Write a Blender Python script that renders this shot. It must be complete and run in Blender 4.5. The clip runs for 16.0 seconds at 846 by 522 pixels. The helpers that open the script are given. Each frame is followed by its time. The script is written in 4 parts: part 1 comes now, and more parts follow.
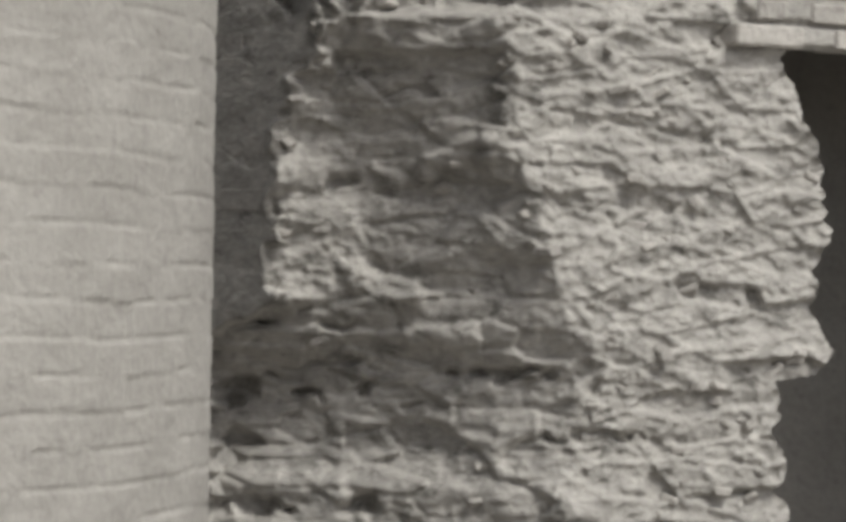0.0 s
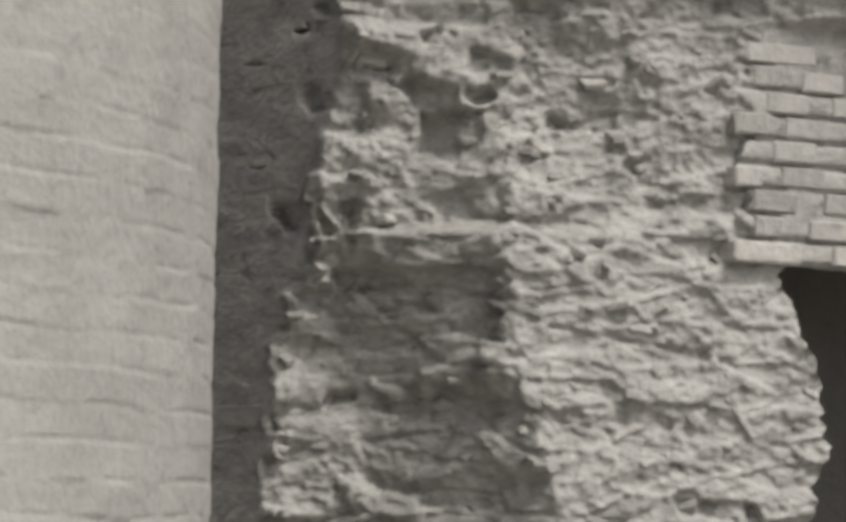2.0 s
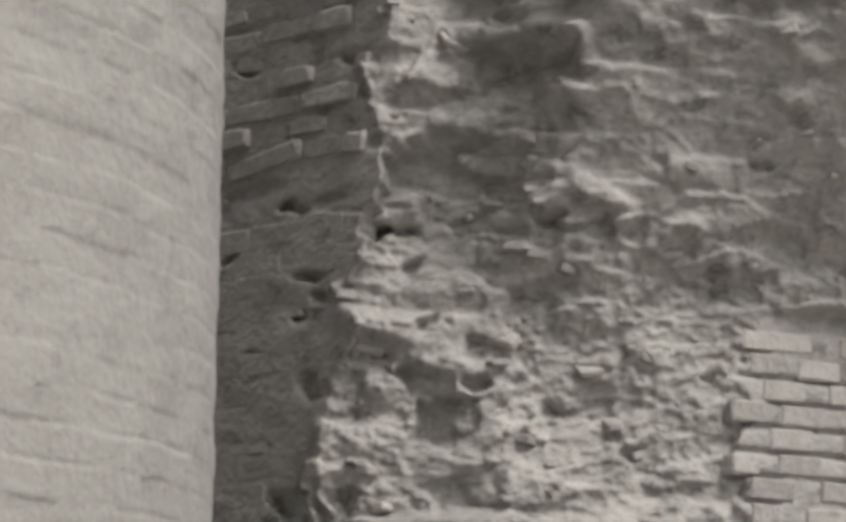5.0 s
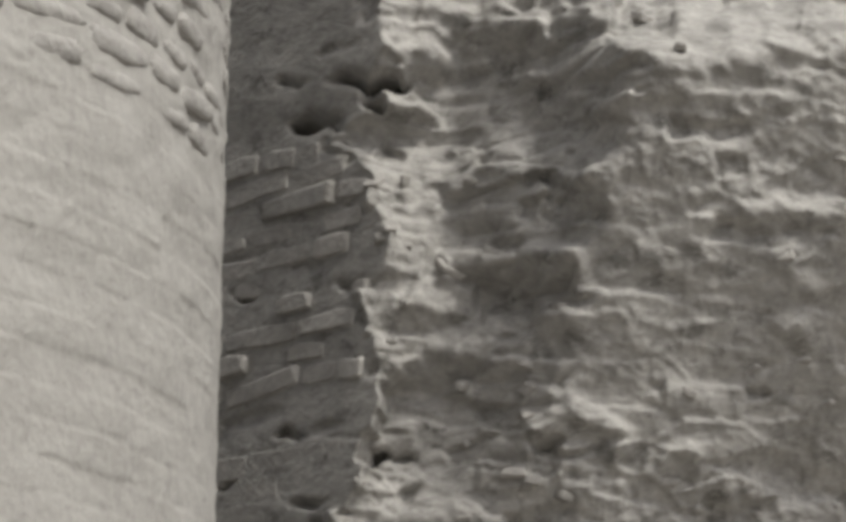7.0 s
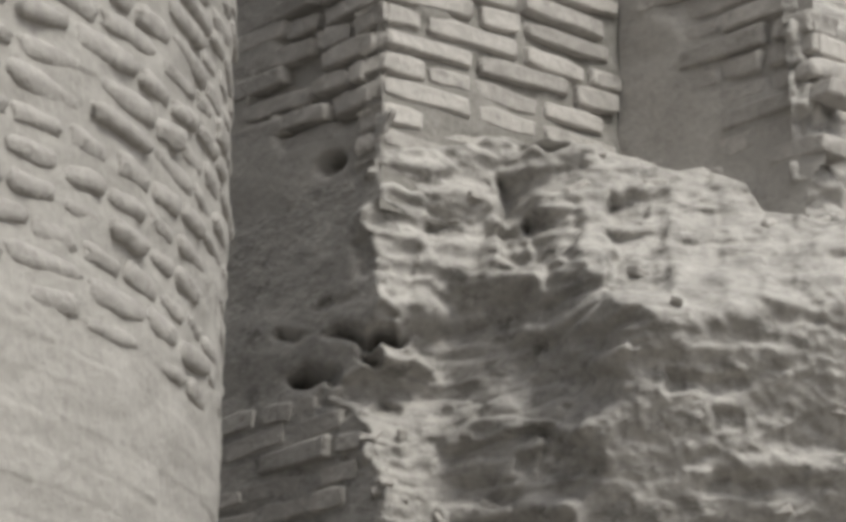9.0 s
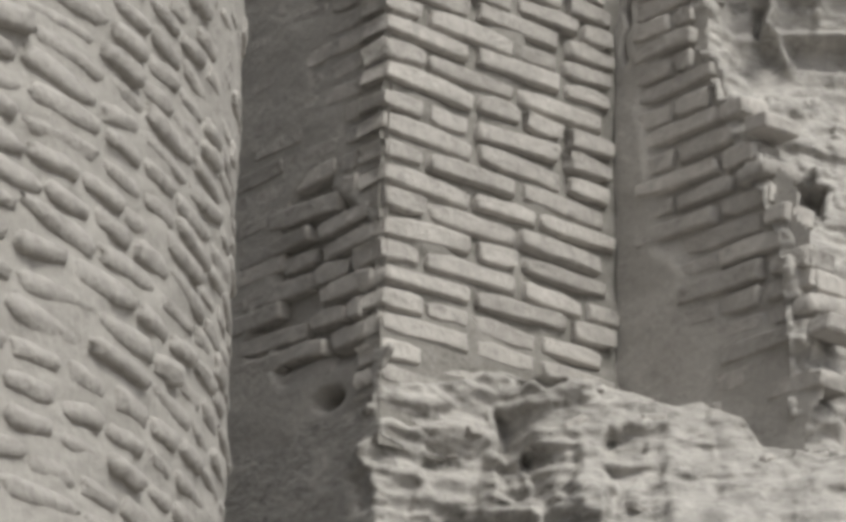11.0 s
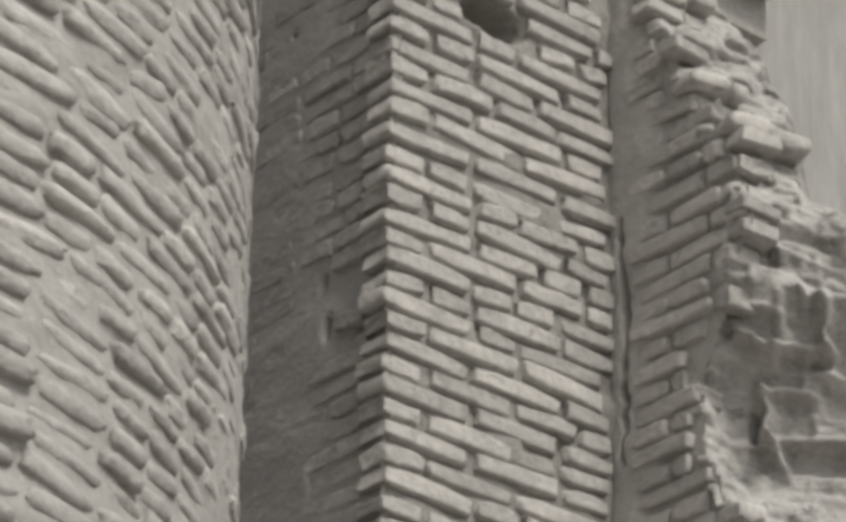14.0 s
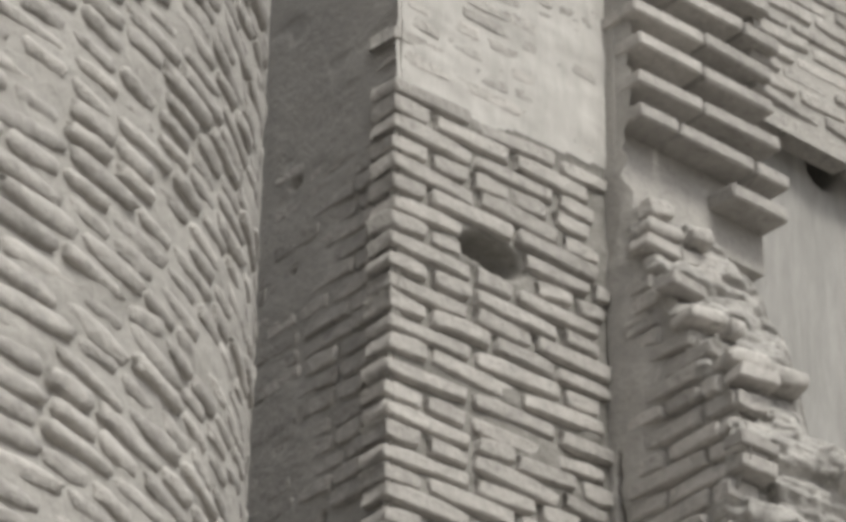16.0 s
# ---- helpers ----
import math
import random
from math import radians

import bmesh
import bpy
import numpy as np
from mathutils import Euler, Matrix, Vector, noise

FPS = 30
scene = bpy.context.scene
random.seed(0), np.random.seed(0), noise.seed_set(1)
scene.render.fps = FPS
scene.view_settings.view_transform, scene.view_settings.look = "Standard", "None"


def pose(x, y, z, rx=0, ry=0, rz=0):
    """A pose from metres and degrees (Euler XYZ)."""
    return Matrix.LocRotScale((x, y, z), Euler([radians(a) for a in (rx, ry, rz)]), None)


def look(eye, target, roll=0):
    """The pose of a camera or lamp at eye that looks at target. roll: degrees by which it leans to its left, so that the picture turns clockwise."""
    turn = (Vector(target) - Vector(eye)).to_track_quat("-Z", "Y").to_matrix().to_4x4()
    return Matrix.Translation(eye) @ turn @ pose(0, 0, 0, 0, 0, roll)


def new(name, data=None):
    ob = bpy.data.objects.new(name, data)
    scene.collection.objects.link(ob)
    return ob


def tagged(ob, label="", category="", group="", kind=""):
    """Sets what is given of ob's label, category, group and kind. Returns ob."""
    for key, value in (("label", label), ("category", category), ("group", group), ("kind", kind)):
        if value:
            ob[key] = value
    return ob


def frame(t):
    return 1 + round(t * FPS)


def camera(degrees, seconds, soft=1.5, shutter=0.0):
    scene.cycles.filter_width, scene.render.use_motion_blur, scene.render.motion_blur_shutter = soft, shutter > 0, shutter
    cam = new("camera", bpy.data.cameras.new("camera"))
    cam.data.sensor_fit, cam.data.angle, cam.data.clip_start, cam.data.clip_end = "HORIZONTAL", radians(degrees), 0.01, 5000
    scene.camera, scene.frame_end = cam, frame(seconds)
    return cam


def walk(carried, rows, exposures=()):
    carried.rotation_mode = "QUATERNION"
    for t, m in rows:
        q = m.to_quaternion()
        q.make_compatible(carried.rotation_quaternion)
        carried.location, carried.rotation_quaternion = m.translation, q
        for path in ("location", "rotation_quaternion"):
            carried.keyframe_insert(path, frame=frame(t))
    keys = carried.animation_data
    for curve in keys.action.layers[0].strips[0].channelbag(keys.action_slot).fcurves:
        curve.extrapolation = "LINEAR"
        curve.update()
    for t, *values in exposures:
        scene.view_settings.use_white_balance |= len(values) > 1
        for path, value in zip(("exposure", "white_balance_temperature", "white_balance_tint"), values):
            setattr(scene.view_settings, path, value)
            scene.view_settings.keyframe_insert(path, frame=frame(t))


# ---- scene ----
cam = camera(14.13, 16.0, soft=4.4)

# ---- the camera: it stands still on its tripod and tilts up ----
EYE = (0.0, 0.0, 1.6)
TILT = [(0.0, 0.452, 0.0), (0.5, 1.187, -0.002), (1.0, 2.131, -0.01), (1.5, 3.071, -0.022), (2.0, 4.083, -0.037),
        (2.5, 4.904, -0.041), (3.0, 5.72, -0.05), (3.5, 6.538, -0.053), (4.0, 7.311, -0.055), (4.2, 7.645, -0.057), (6.3, 11.02, -0.083), (6.5, 11.411, -0.085),
        (7.0, 12.708, -0.092), (7.5, 13.919, -0.094), (8.0, 14.93, -0.098), (8.2, 15.35, -0.101), (10.3, 19.42, -0.138), (10.5, 19.795, -0.142), (11.0, 20.916, -0.155),
        (11.5, 22.425, -0.175), (12.0, 23.563, -0.191), (12.5, 24.753, -0.21), (13.0, 25.869, -0.225), (13.5, 26.818, -0.236),
        (14.0, 27.719, -0.25), (14.5, 28.967, -0.26), (15.0, 29.93, -0.268), (15.5, 30.882, -0.28), (16.0, 31.668, -0.3)]
ROLL = 1.045


def aim(pitch, turn):
    p, a = radians(pitch), radians(turn)
    way = Vector((math.cos(p) * math.sin(a), math.cos(p) * math.cos(a), math.sin(p)))
    return look(EYE, Vector(EYE) + way, ROLL)


walk(cam, [(t, aim(p, a)) for t, p, a in TILT], exposures=[(0.0, -0.08), (2.5, -0.05), (4.0, -0.09), (7.5, 0.0), (11.5, -0.05), (13.5, -0.06), (16.0, 0.0)])

# ---- daylight: hazy sun from the right, above the camera's side ----
SUN_EL, SUN_AZ = radians(50), math.atan2(0.63, -0.777)     # azimuth from +y towards +x
world = bpy.data.worlds.new("world")
scene.world = world
world.use_nodes = True
nt = world.node_tree
sky = nt.nodes.new("ShaderNodeTexSky")
sky.sky_type, sky.sun_disc = "NISHITA", False
sky.sun_elevation, sky.sun_rotation = SUN_EL, SUN_AZ
sky.air_density, sky.dust_density, sky.ozone_density = 1.0, 4.5, 1.0
haze = nt.nodes.new("ShaderNodeHueSaturation")          # dusty air takes the blue out of the sky
haze.inputs["Saturation"].default_value = 0.35
nt.links.new(sky.outputs[0], haze.inputs["Color"])
nt.links.new(haze.outputs[0], nt.nodes["Background"].inputs[0])
nt.nodes["Background"].inputs[1].default_value = 0.128
sun_data = bpy.data.lights.new("sun", "SUN")
sun_data.energy, sun_data.angle, sun_data.color = 1.9, radians(14), (0.972, 0.953, 0.872)
sun = new("sun", sun_data)
sun.matrix_world = look((math.sin(SUN_AZ) * math.cos(SUN_EL) * 30, math.cos(SUN_AZ) * math.cos(SUN_EL) * 30, math.sin(SUN_EL) * 30), (0, 0, 0))


# ---- materials ----
def material(name, dark, light, grain=30.0, blotch=3.0, bump=0.4, per_object=0.0, streak=1.0, rough=0.92, contrast=0.5, fleck=0.0, stones=0.0):
    m = bpy.data.materials.new(name)
    m.use_nodes = True
    n, l = m.node_tree.nodes, m.node_tree.links
    bsdf = n["Principled BSDF"]
    bsdf.inputs["Roughness"].default_value = rough
    bsdf.inputs["Specular IOR Level"].default_value = 0.15
    co = n.new("ShaderNodeTexCoord")
    info = n.new("ShaderNodeObjectInfo")
    add = n.new("ShaderNodeVectorMath")
    add.operation = "MULTIPLY_ADD"
    add.inputs[1].default_value = (1, 1, streak)
    l.new(co.outputs["Object"], add.inputs[0])
    shift = n.new("ShaderNodeVectorMath")
    shift.operation = "SCALE"
    shift.inputs[0].default_value = (7.3, 4.1, 5.7)
    l.new(info.outputs["Random"], shift.inputs["Scale"])
    l.new(shift.outputs[0], add.inputs[2])

    def nz(scale, detail):
        t = n.new("ShaderNodeTexNoise")
        t.inputs["Scale"].default_value, t.inputs["Detail"].default_value = scale, detail
        t.inputs["Roughness"].default_value = 0.6
        l.new(add.outputs[0], t.inputs["Vector"])
        return t
    big, small = nz(blotch, 4), nz(grain, 6)
    mixed = n.new("ShaderNodeMix")
    mixed.data_type = "FLOAT"
    mixed.inputs[0].default_value = contrast
    l.new(big.outputs[0], mixed.inputs[2])
    l.new(small.outputs[0], mixed.inputs[3])
    ramp = n.new("ShaderNodeValToRGB")
    ramp.color_ramp.elements[0].position, ramp.color_ramp.elements[1].position = 0.32, 0.68
    ramp.color_ramp.elements[0].color, ramp.color_ramp.elements[1].color = (*dark, 1), (*light, 1)
    l.new(mixed.outputs[0], ramp.inputs[0])
    colour = ramp.outputs[0]
    if per_object:
        rng = n.new("ShaderNodeMapRange")
        rng.inputs[3].default_value, rng.inputs[4].default_value = 1 - per_object, 1 + per_object * 0.6
        l.new(info.outputs["Random"], rng.inputs[0])
        mul = n.new("ShaderNodeVectorMath")
        mul.operation = "SCALE"
        l.new(colour, mul.inputs[0])
        l.new(rng.outputs[0], mul.inputs["Scale"])
        colour = mul.outputs[0]
    if fleck:
        vor = nz(grain * 0.45, 2)
        cut = n.new("ShaderNodeMapRange")
        cut.inputs[1].default_value, cut.inputs[2].default_value = 0.60, 0.68
        cut.inputs[3].default_value, cut.inputs[4].default_value = 1.0, 1.0 - fleck
        l.new(vor.outputs[0], cut.inputs[0])
        mul = n.new("ShaderNodeVectorMath")
        mul.operation = "SCALE"
        l.new(colour, mul.inputs[0])
        l.new(cut.outputs[0], mul.inputs["Scale"])
        colour = mul.outputs[0]
    if stones:
        warp = n.new("ShaderNodeVectorMath")
        warp.operation = "MULTIPLY_ADD"
        warp.inputs[1].default_value = (0.14, 0.14, 0.14)
        l.new(small.outputs["Color"], warp.inputs[0])
        l.new(add.outputs[0], warp.inputs[2])
        vor = n.new("ShaderNodeTexVoronoi")
        vor.inputs["Scale"].default_value = 10.0
        l.new(warp.outputs[0], vor.inputs["Vector"])
        near = n.new("ShaderNodeMapRange")
        near.inputs[1].default_value, near.inputs[2].default_value = 0.18, 0.55
        near.inputs[3].default_value, near.inputs[4].default_value = 1.0, 0.0
        l.new(vor.outputs["Distance"], near.inputs[0])
        pick = n.new("ShaderNodeSeparateColor")
        l.new(vor.outputs["Color"], pick.inputs[0])
        some = n.new("ShaderNodeMapRange")
        some.inputs[1].default_value, some.inputs[2].default_value = 0.35, 0.85
        some.inputs[3].default_value, some.inputs[4].default_value = 0.0, stones
        l.new(pick.outputs[0], some.inputs[0])
        both = n.new("ShaderNodeMath")
        both.operation = "MULTIPLY"
        l.new(near.outputs[0], both.inputs[0])
        l.new(some.outputs[0], both.inputs[1])
        rest = n.new("ShaderNodeMath")
        rest.operation = "SUBTRACT"
        rest.inputs[0].default_value = 1.0
        l.new(both.outputs[0], rest.inputs[1])
        mul = n.new("ShaderNodeVectorMath")
        mul.operation = "SCALE"
        l.new(colour, mul.inputs[0])
        l.new(rest.outputs[0], mul.inputs["Scale"])
        colour = mul.outputs[0]
    l.new(colour, bsdf.inputs["Base Color"])
    bm = n.new("ShaderNodeBump")
    bm.inputs["Strength"].default_value, bm.inputs["Distance"].default_value = bump, 0.012
    l.new(small.outputs[0], bm.inputs["Height"])
    l.new(bm.outputs[0], bsdf.inputs["Normal"])
    return m


BRICK = material("worn_brick", (0.345, 0.33, 0.31), (0.52, 0.50, 0.472), 32, 7, 1.0, per_object=0.17, fleck=0.18)
MORTAR = material("lime_mortar", (0.335, 0.322, 0.30), (0.445, 0.43, 0.405), 45, 4, 0.5, fleck=0.10)
# niche mortar, darkened: the shadow between its proud bricks is put into the colour
JOINT = material("shaded_joint", (0.20, 0.192, 0.177), (0.32, 0.308, 0.288), 45, 6, 0.6, fleck=0.12)
RUBBLE = material("rubble_core", (0.28, 0.271, 0.256), (0.50, 0.484, 0.458), 34, 9, 0.8, contrast=0.45, fleck=0.14, streak=1.6, stones=0.42)
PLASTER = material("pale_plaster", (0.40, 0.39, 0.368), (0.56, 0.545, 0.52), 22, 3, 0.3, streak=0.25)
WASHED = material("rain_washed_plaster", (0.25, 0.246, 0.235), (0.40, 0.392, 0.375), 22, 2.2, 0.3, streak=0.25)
SHARD = material("broken_brick", (0.34, 0.325, 0.305), (0.50, 0.48, 0.455), 42, 9, 0.7, per_object=0.22, fleck=0.15)
EARTH = material("dusty_earth", (0.20, 0.187, 0.165), (0.29, 0.27, 0.24), 6, 0.3, 0.5)


# ---- tools ----
def lattice(ix, iy, seed):
    h = (ix.astype(np.int64) * 374761393 + iy.astype(np.int64) * 668265263 + seed * 982451653) & 0x7FFFFFFF
    h = ((h ^ (h >> 13)) * 1274126177) & 0x7FFFFFFF
    return ((h ^ (h >> 16)) & 0xFFFF) / 65535.0


def vnoise(x, y, seed=0):
    """Smooth noise from -1 to 1."""
    x, y = np.broadcast_arrays(np.asarray(x, float), np.asarray(y, float))
    ix, iy = np.floor(x), np.floor(y)
    fx, fy = x - ix, y - iy
    fx, fy = fx * fx * (3 - 2 * fx), fy * fy * (3 - 2 * fy)
    a, b = lattice(ix, iy, seed), lattice(ix + 1, iy, seed)
    c, d = lattice(ix, iy + 1, seed), lattice(ix + 1, iy + 1, seed)
    return (a + (b - a) * fx + (c - a + (a - b - c + d) * fx) * fy) * 2 - 1


def fbm(x, y, seed=0, octaves=3):
    return sum(vnoise(x * 2 ** k, y * 2 ** k, seed + 17 * k) * 0.5 ** k for k in range(octaves))


def smooth(a, b, v):
    t = np.clip((v - a) / (b - a), 0, 1)
    return t * t * (3 - 2 * t)


def lumps(x, z, wide, high, seed, amp, tilt, crevice=0.25):
    """Broken pieces: each cell of a jittered net has its own depth and slant, with a crevice round it."""
    px, pz = x / wide, z / high
    ix, iz = np.floor(px), np.floor(pz)
    f1, f2 = np.full(px.shape, 9.0), np.full(px.shape, 9.0)
    best = np.zeros(px.shape)
    for dx in (-1, 0, 1):
        for dz in (-1, 0, 1):
            cx, cz = ix + dx, iz + dz
            ox, oz = px - cx - lattice(cx, cz, seed), pz - cz - lattice(cx, cz, seed + 1)
            d = ox * ox + oz * oz
            h = amp * (lattice(cx, cz, seed + 2) - 0.5) + tilt * ((lattice(cx, cz, seed + 3) - 0.5) * ox * wide + (lattice(cx, cz, seed + 4) - 0.5) * oz * high) * 2
            closer = d < f1
            f2 = np.where(closer, f1, np.minimum(f2, d))
            best = np.where(closer, h, best)
            f1 = np.minimum(f1, d)
    return best - amp * crevice * (1 - smooth(0.0, 0.2, np.sqrt(f2) - np.sqrt(f1)))


def blurred(Y):
    """Takes the sharpest edges off a grid, as weather does."""
    Q = Y.copy()
    Q[1:-1, 1:-1] = (4 * Y[1:-1, 1:-1] + 2 * (Y[:-2, 1:-1] + Y[2:, 1:-1] + Y[1:-1, :-2] + Y[1:-1, 2:]) + Y[:-2, :-2] + Y[2:, 2:] + Y[:-2, 2:] + Y[2:, :-2]) / 16
    return Q


def mesh_of(name, verts, faces, mat, flat=False):
    me = bpy.data.meshes.new(name)
    me.from_pydata([tuple(v) for v in verts], [], [tuple(f) for f in faces])
    me.materials.append(mat)
    me.polygons.foreach_set("use_smooth", [not flat] * len(me.polygons))
    me.update()
    return me


def sheet(P, keep=None):
    """Vertices and faces of a grid of points P[i, j]; keep: which cells stay."""
    ni, nj = P.shape[:2]
    idx = np.arange(ni * nj).reshape(ni, nj)
    f = np.stack([idx[:-1, :-1], idx[1:, :-1], idx[1:, 1:], idx[:-1, 1:]], -1)
    f = f[keep] if keep is not None else f.reshape(-1, 4)
    return P.reshape(-1, 3), f


def part(name, bm, mat, parent, label=""):
    me = bpy.data.meshes.new(name)
    bm.to_mesh(me)
    bm.free()
    me.materials.append(mat)
    ob = new(name, me)
    ob.parent = parent
    return tagged(ob, label)


def box_mesh(name, x0, x1, y0, y1, z0, z1, mat):
    v = [(x, y, z) for x in (x0, x1) for y in (y0, y1) for z in (z0, z1)]
    f = [(0, 1, 3, 2), (4, 6, 7, 5), (0, 4, 5, 1), (2, 3, 7, 6), (0, 2, 6, 4), (1, 5, 7, 3)]
    return mesh_of(name, v, f, mat, True)


COURSE, BRICK_H, BRICK_D = 0.072, 0.052, 0.12
LENGTHS = (0.15, 0.235, 0.335)


def brick_shape(length, height, depth, wear, seed, flat=False):
    """One worn brick: its face lies in y = 0 and it reaches back to y = depth."""
    rnd = random.Random(seed)
    bm = bmesh.new()
    bmesh.ops.create_cube(bm, size=1.0)
    for v in bm.verts:
        v.co = Vector((v.co.x * length, (v.co.y + 0.5) * depth, v.co.z * height))
    bmesh.ops.bevel(bm, geom=bm.edges[:], offset=wear, segments=1, affect="EDGES", profile=0.6)
    for v in bm.verts:
        v.co += Vector((rnd.uniform(-1, 1) * wear * 0.45, rnd.uniform(-0.3, 0.3) * min(wear * 0.4, 0.0015), rnd.uniform(-1, 1) * wear * 0.35))
    bmesh.ops.triangulate(bm, faces=bm.faces[:])
    me = bpy.data.meshes.new("brick")
    bm.to_mesh(me)
    bm.free()
    me.materials.append(BRICK)
    me.polygons.foreach_set("use_smooth", [not flat and abs(q.normal.y) < 0.97 for q in me.polygons])
    return me


CRISP = {n: [brick_shape(n, 0.058, BRICK_D, 0.006, 200 + 10 * i + k, True) for k in range(4)] for i, n in enumerate(LENGTHS)}
FLUSH = {n: [brick_shape(n, 0.063, BRICK_D, 0.004, 300 + 10 * i + k, True) for k in range(5)] for i, n in enumerate(LENGTHS)}


def worn_shape(length, height, depth, seed):
    """A weathered brick: a flat face that its broken arrises round off, with uneven ends."""
    rnd = random.Random(seed)
    us, ws = (-1, -0.95, -0.45, 0.35, 0.94, 1), (-1, -0.76, 0.72, 1)
    skew, fat = rnd.uniform(-0.05, 0.05), rnd.uniform(0.97, 1.08)
    verts, nw = [], len(ws)
    for u in us:
        half = height / 2 * fat * (1 - 0.16 * abs(u) ** 8 + rnd.uniform(-0.12, 0.08)) * (1 + skew * u)
        sag = rnd.uniform(-0.003, 0.003)
        for w in ws:
            end = length / 2 + rnd.uniform(-0.012, 0.004)
            back = 0.009 * (abs(u) == 1) + (0.010 if w == -1 else 0.007 if w == 1 else 0.0)
            verts.append((u * end, back + rnd.uniform(-0.0022, 0.0022), w * half + sag))
    at = lambda i, j: nw * i + j
    cells = [(i, j) for i in range(5) for j in range(nw - 1)]
    faces = [(at(i, j), at(i + 1, j), at(i + 1, j + 1), at(i, j + 1)) for i, j in cells]
    ring = [at(i, 0) for i in range(6)] + [at(5, j) for j in range(1, nw)] + [at(i, nw - 1) for i in range(4, -1, -1)] + [at(0, j) for j in range(nw - 2, 0, -1)]
    base = len(verts)
    verts += [(verts[i][0], depth, verts[i][2]) for i in ring]
    m = len(ring)
    faces += [(ring[i], base + i, base + (i + 1) % m, ring[(i + 1) % m]) for i in range(m)]
    faces.append(tuple(base + i for i in range(m)))
    me = mesh_of("brick", verts, faces, BRICK)
    me.polygons.foreach_set("use_smooth", [not (k < len(cells) and cells[k][1] == 1 and 0 < cells[k][0] < 4) for k in range(len(faces))])
    return me


SHAPES = {n: [worn_shape(n, BRICK_H, BRICK_D, 10 * i + k) for k in range(8)] for i, n in enumerate(LENGTHS)}


def round_shape(length, height, depth, seed):
    """A brick that wind and rain have rounded, thinner towards one end."""
    rnd = random.Random(seed)
    us, ws = (-1, -0.8, -0.3, 0.3, 0.8, 1), (-1, -0.7, -0.1, 0.55, 1)
    slim, verts, nw = rnd.uniform(-0.16, 0.16), [], 5
    for u in us:
        half = height / 2 * (1 - 0.34 * abs(u) ** 6 + rnd.uniform(-0.10, 0.10)) * (1 + slim * u)
        sag = rnd.uniform(-0.003, 0.003)
        for w in ws:
            end = length / 2 + rnd.uniform(-0.010, 0.006)
            verts.append((u * end, 0.007 * abs(u) ** 6 + 0.008 * abs(w) ** 3 + rnd.uniform(-0.003, 0.003), w * half + sag))
    at = lambda i, j: nw * i + j
    faces = [(at(i, j), at(i + 1, j), at(i + 1, j + 1), at(i, j + 1)) for i in range(5) for j in range(nw - 1)]
    ring = [at(i, 0) for i in range(6)] + [at(5, j) for j in range(1, nw)] + [at(i, nw - 1) for i in range(4, -1, -1)] + [at(0, j) for j in range(nw - 2, 0, -1)]
    base, m = len(verts), len(ring)
    verts += [(verts[i][0], depth, verts[i][2]) for i in ring]
    faces += [(ring[i], base + i, base + (i + 1) % m, ring[(i + 1) % m]) for i in range(m)]
    return mesh_of("brick", verts, faces, BRICK)


ROUND = {n: [round_shape(n, BRICK_H, BRICK_D, 600 + 10 * i + k) for k in range(8)] for i, n in enumerate(LENGTHS)}



def shard_shape(seed, length=0.11, wild=1.0):
    """A broken piece of brick with skewed faces."""
    me = brick_shape(length, 0.048, 0.09, 0.009 * min(1, wild + 0.2), seed, True)
    rnd = random.Random(seed)
    ax, az, ay = (wild * rnd.uniform(-0.5, 0.5) for _ in range(3))
    for q in me.vertices:
        q.co.x *= 1 + ax * q.co.z / 0.05
        q.co.z *= 1 + az * q.co.x / length
        q.co.y += ay * 0.35 * q.co.x - 0.03
    me.materials[0] = SHARD
    return me


TORN = {n: [shard_shape(500 + 10 * i + k, n, 0.45) for k in range(6)] for i, n in enumerate(LENGTHS)}


def straight(x0, y0, angle):
    a = radians(angle)
    return lambda s: (x0 + s * math.cos(a), y0 + s * math.sin(a), a)


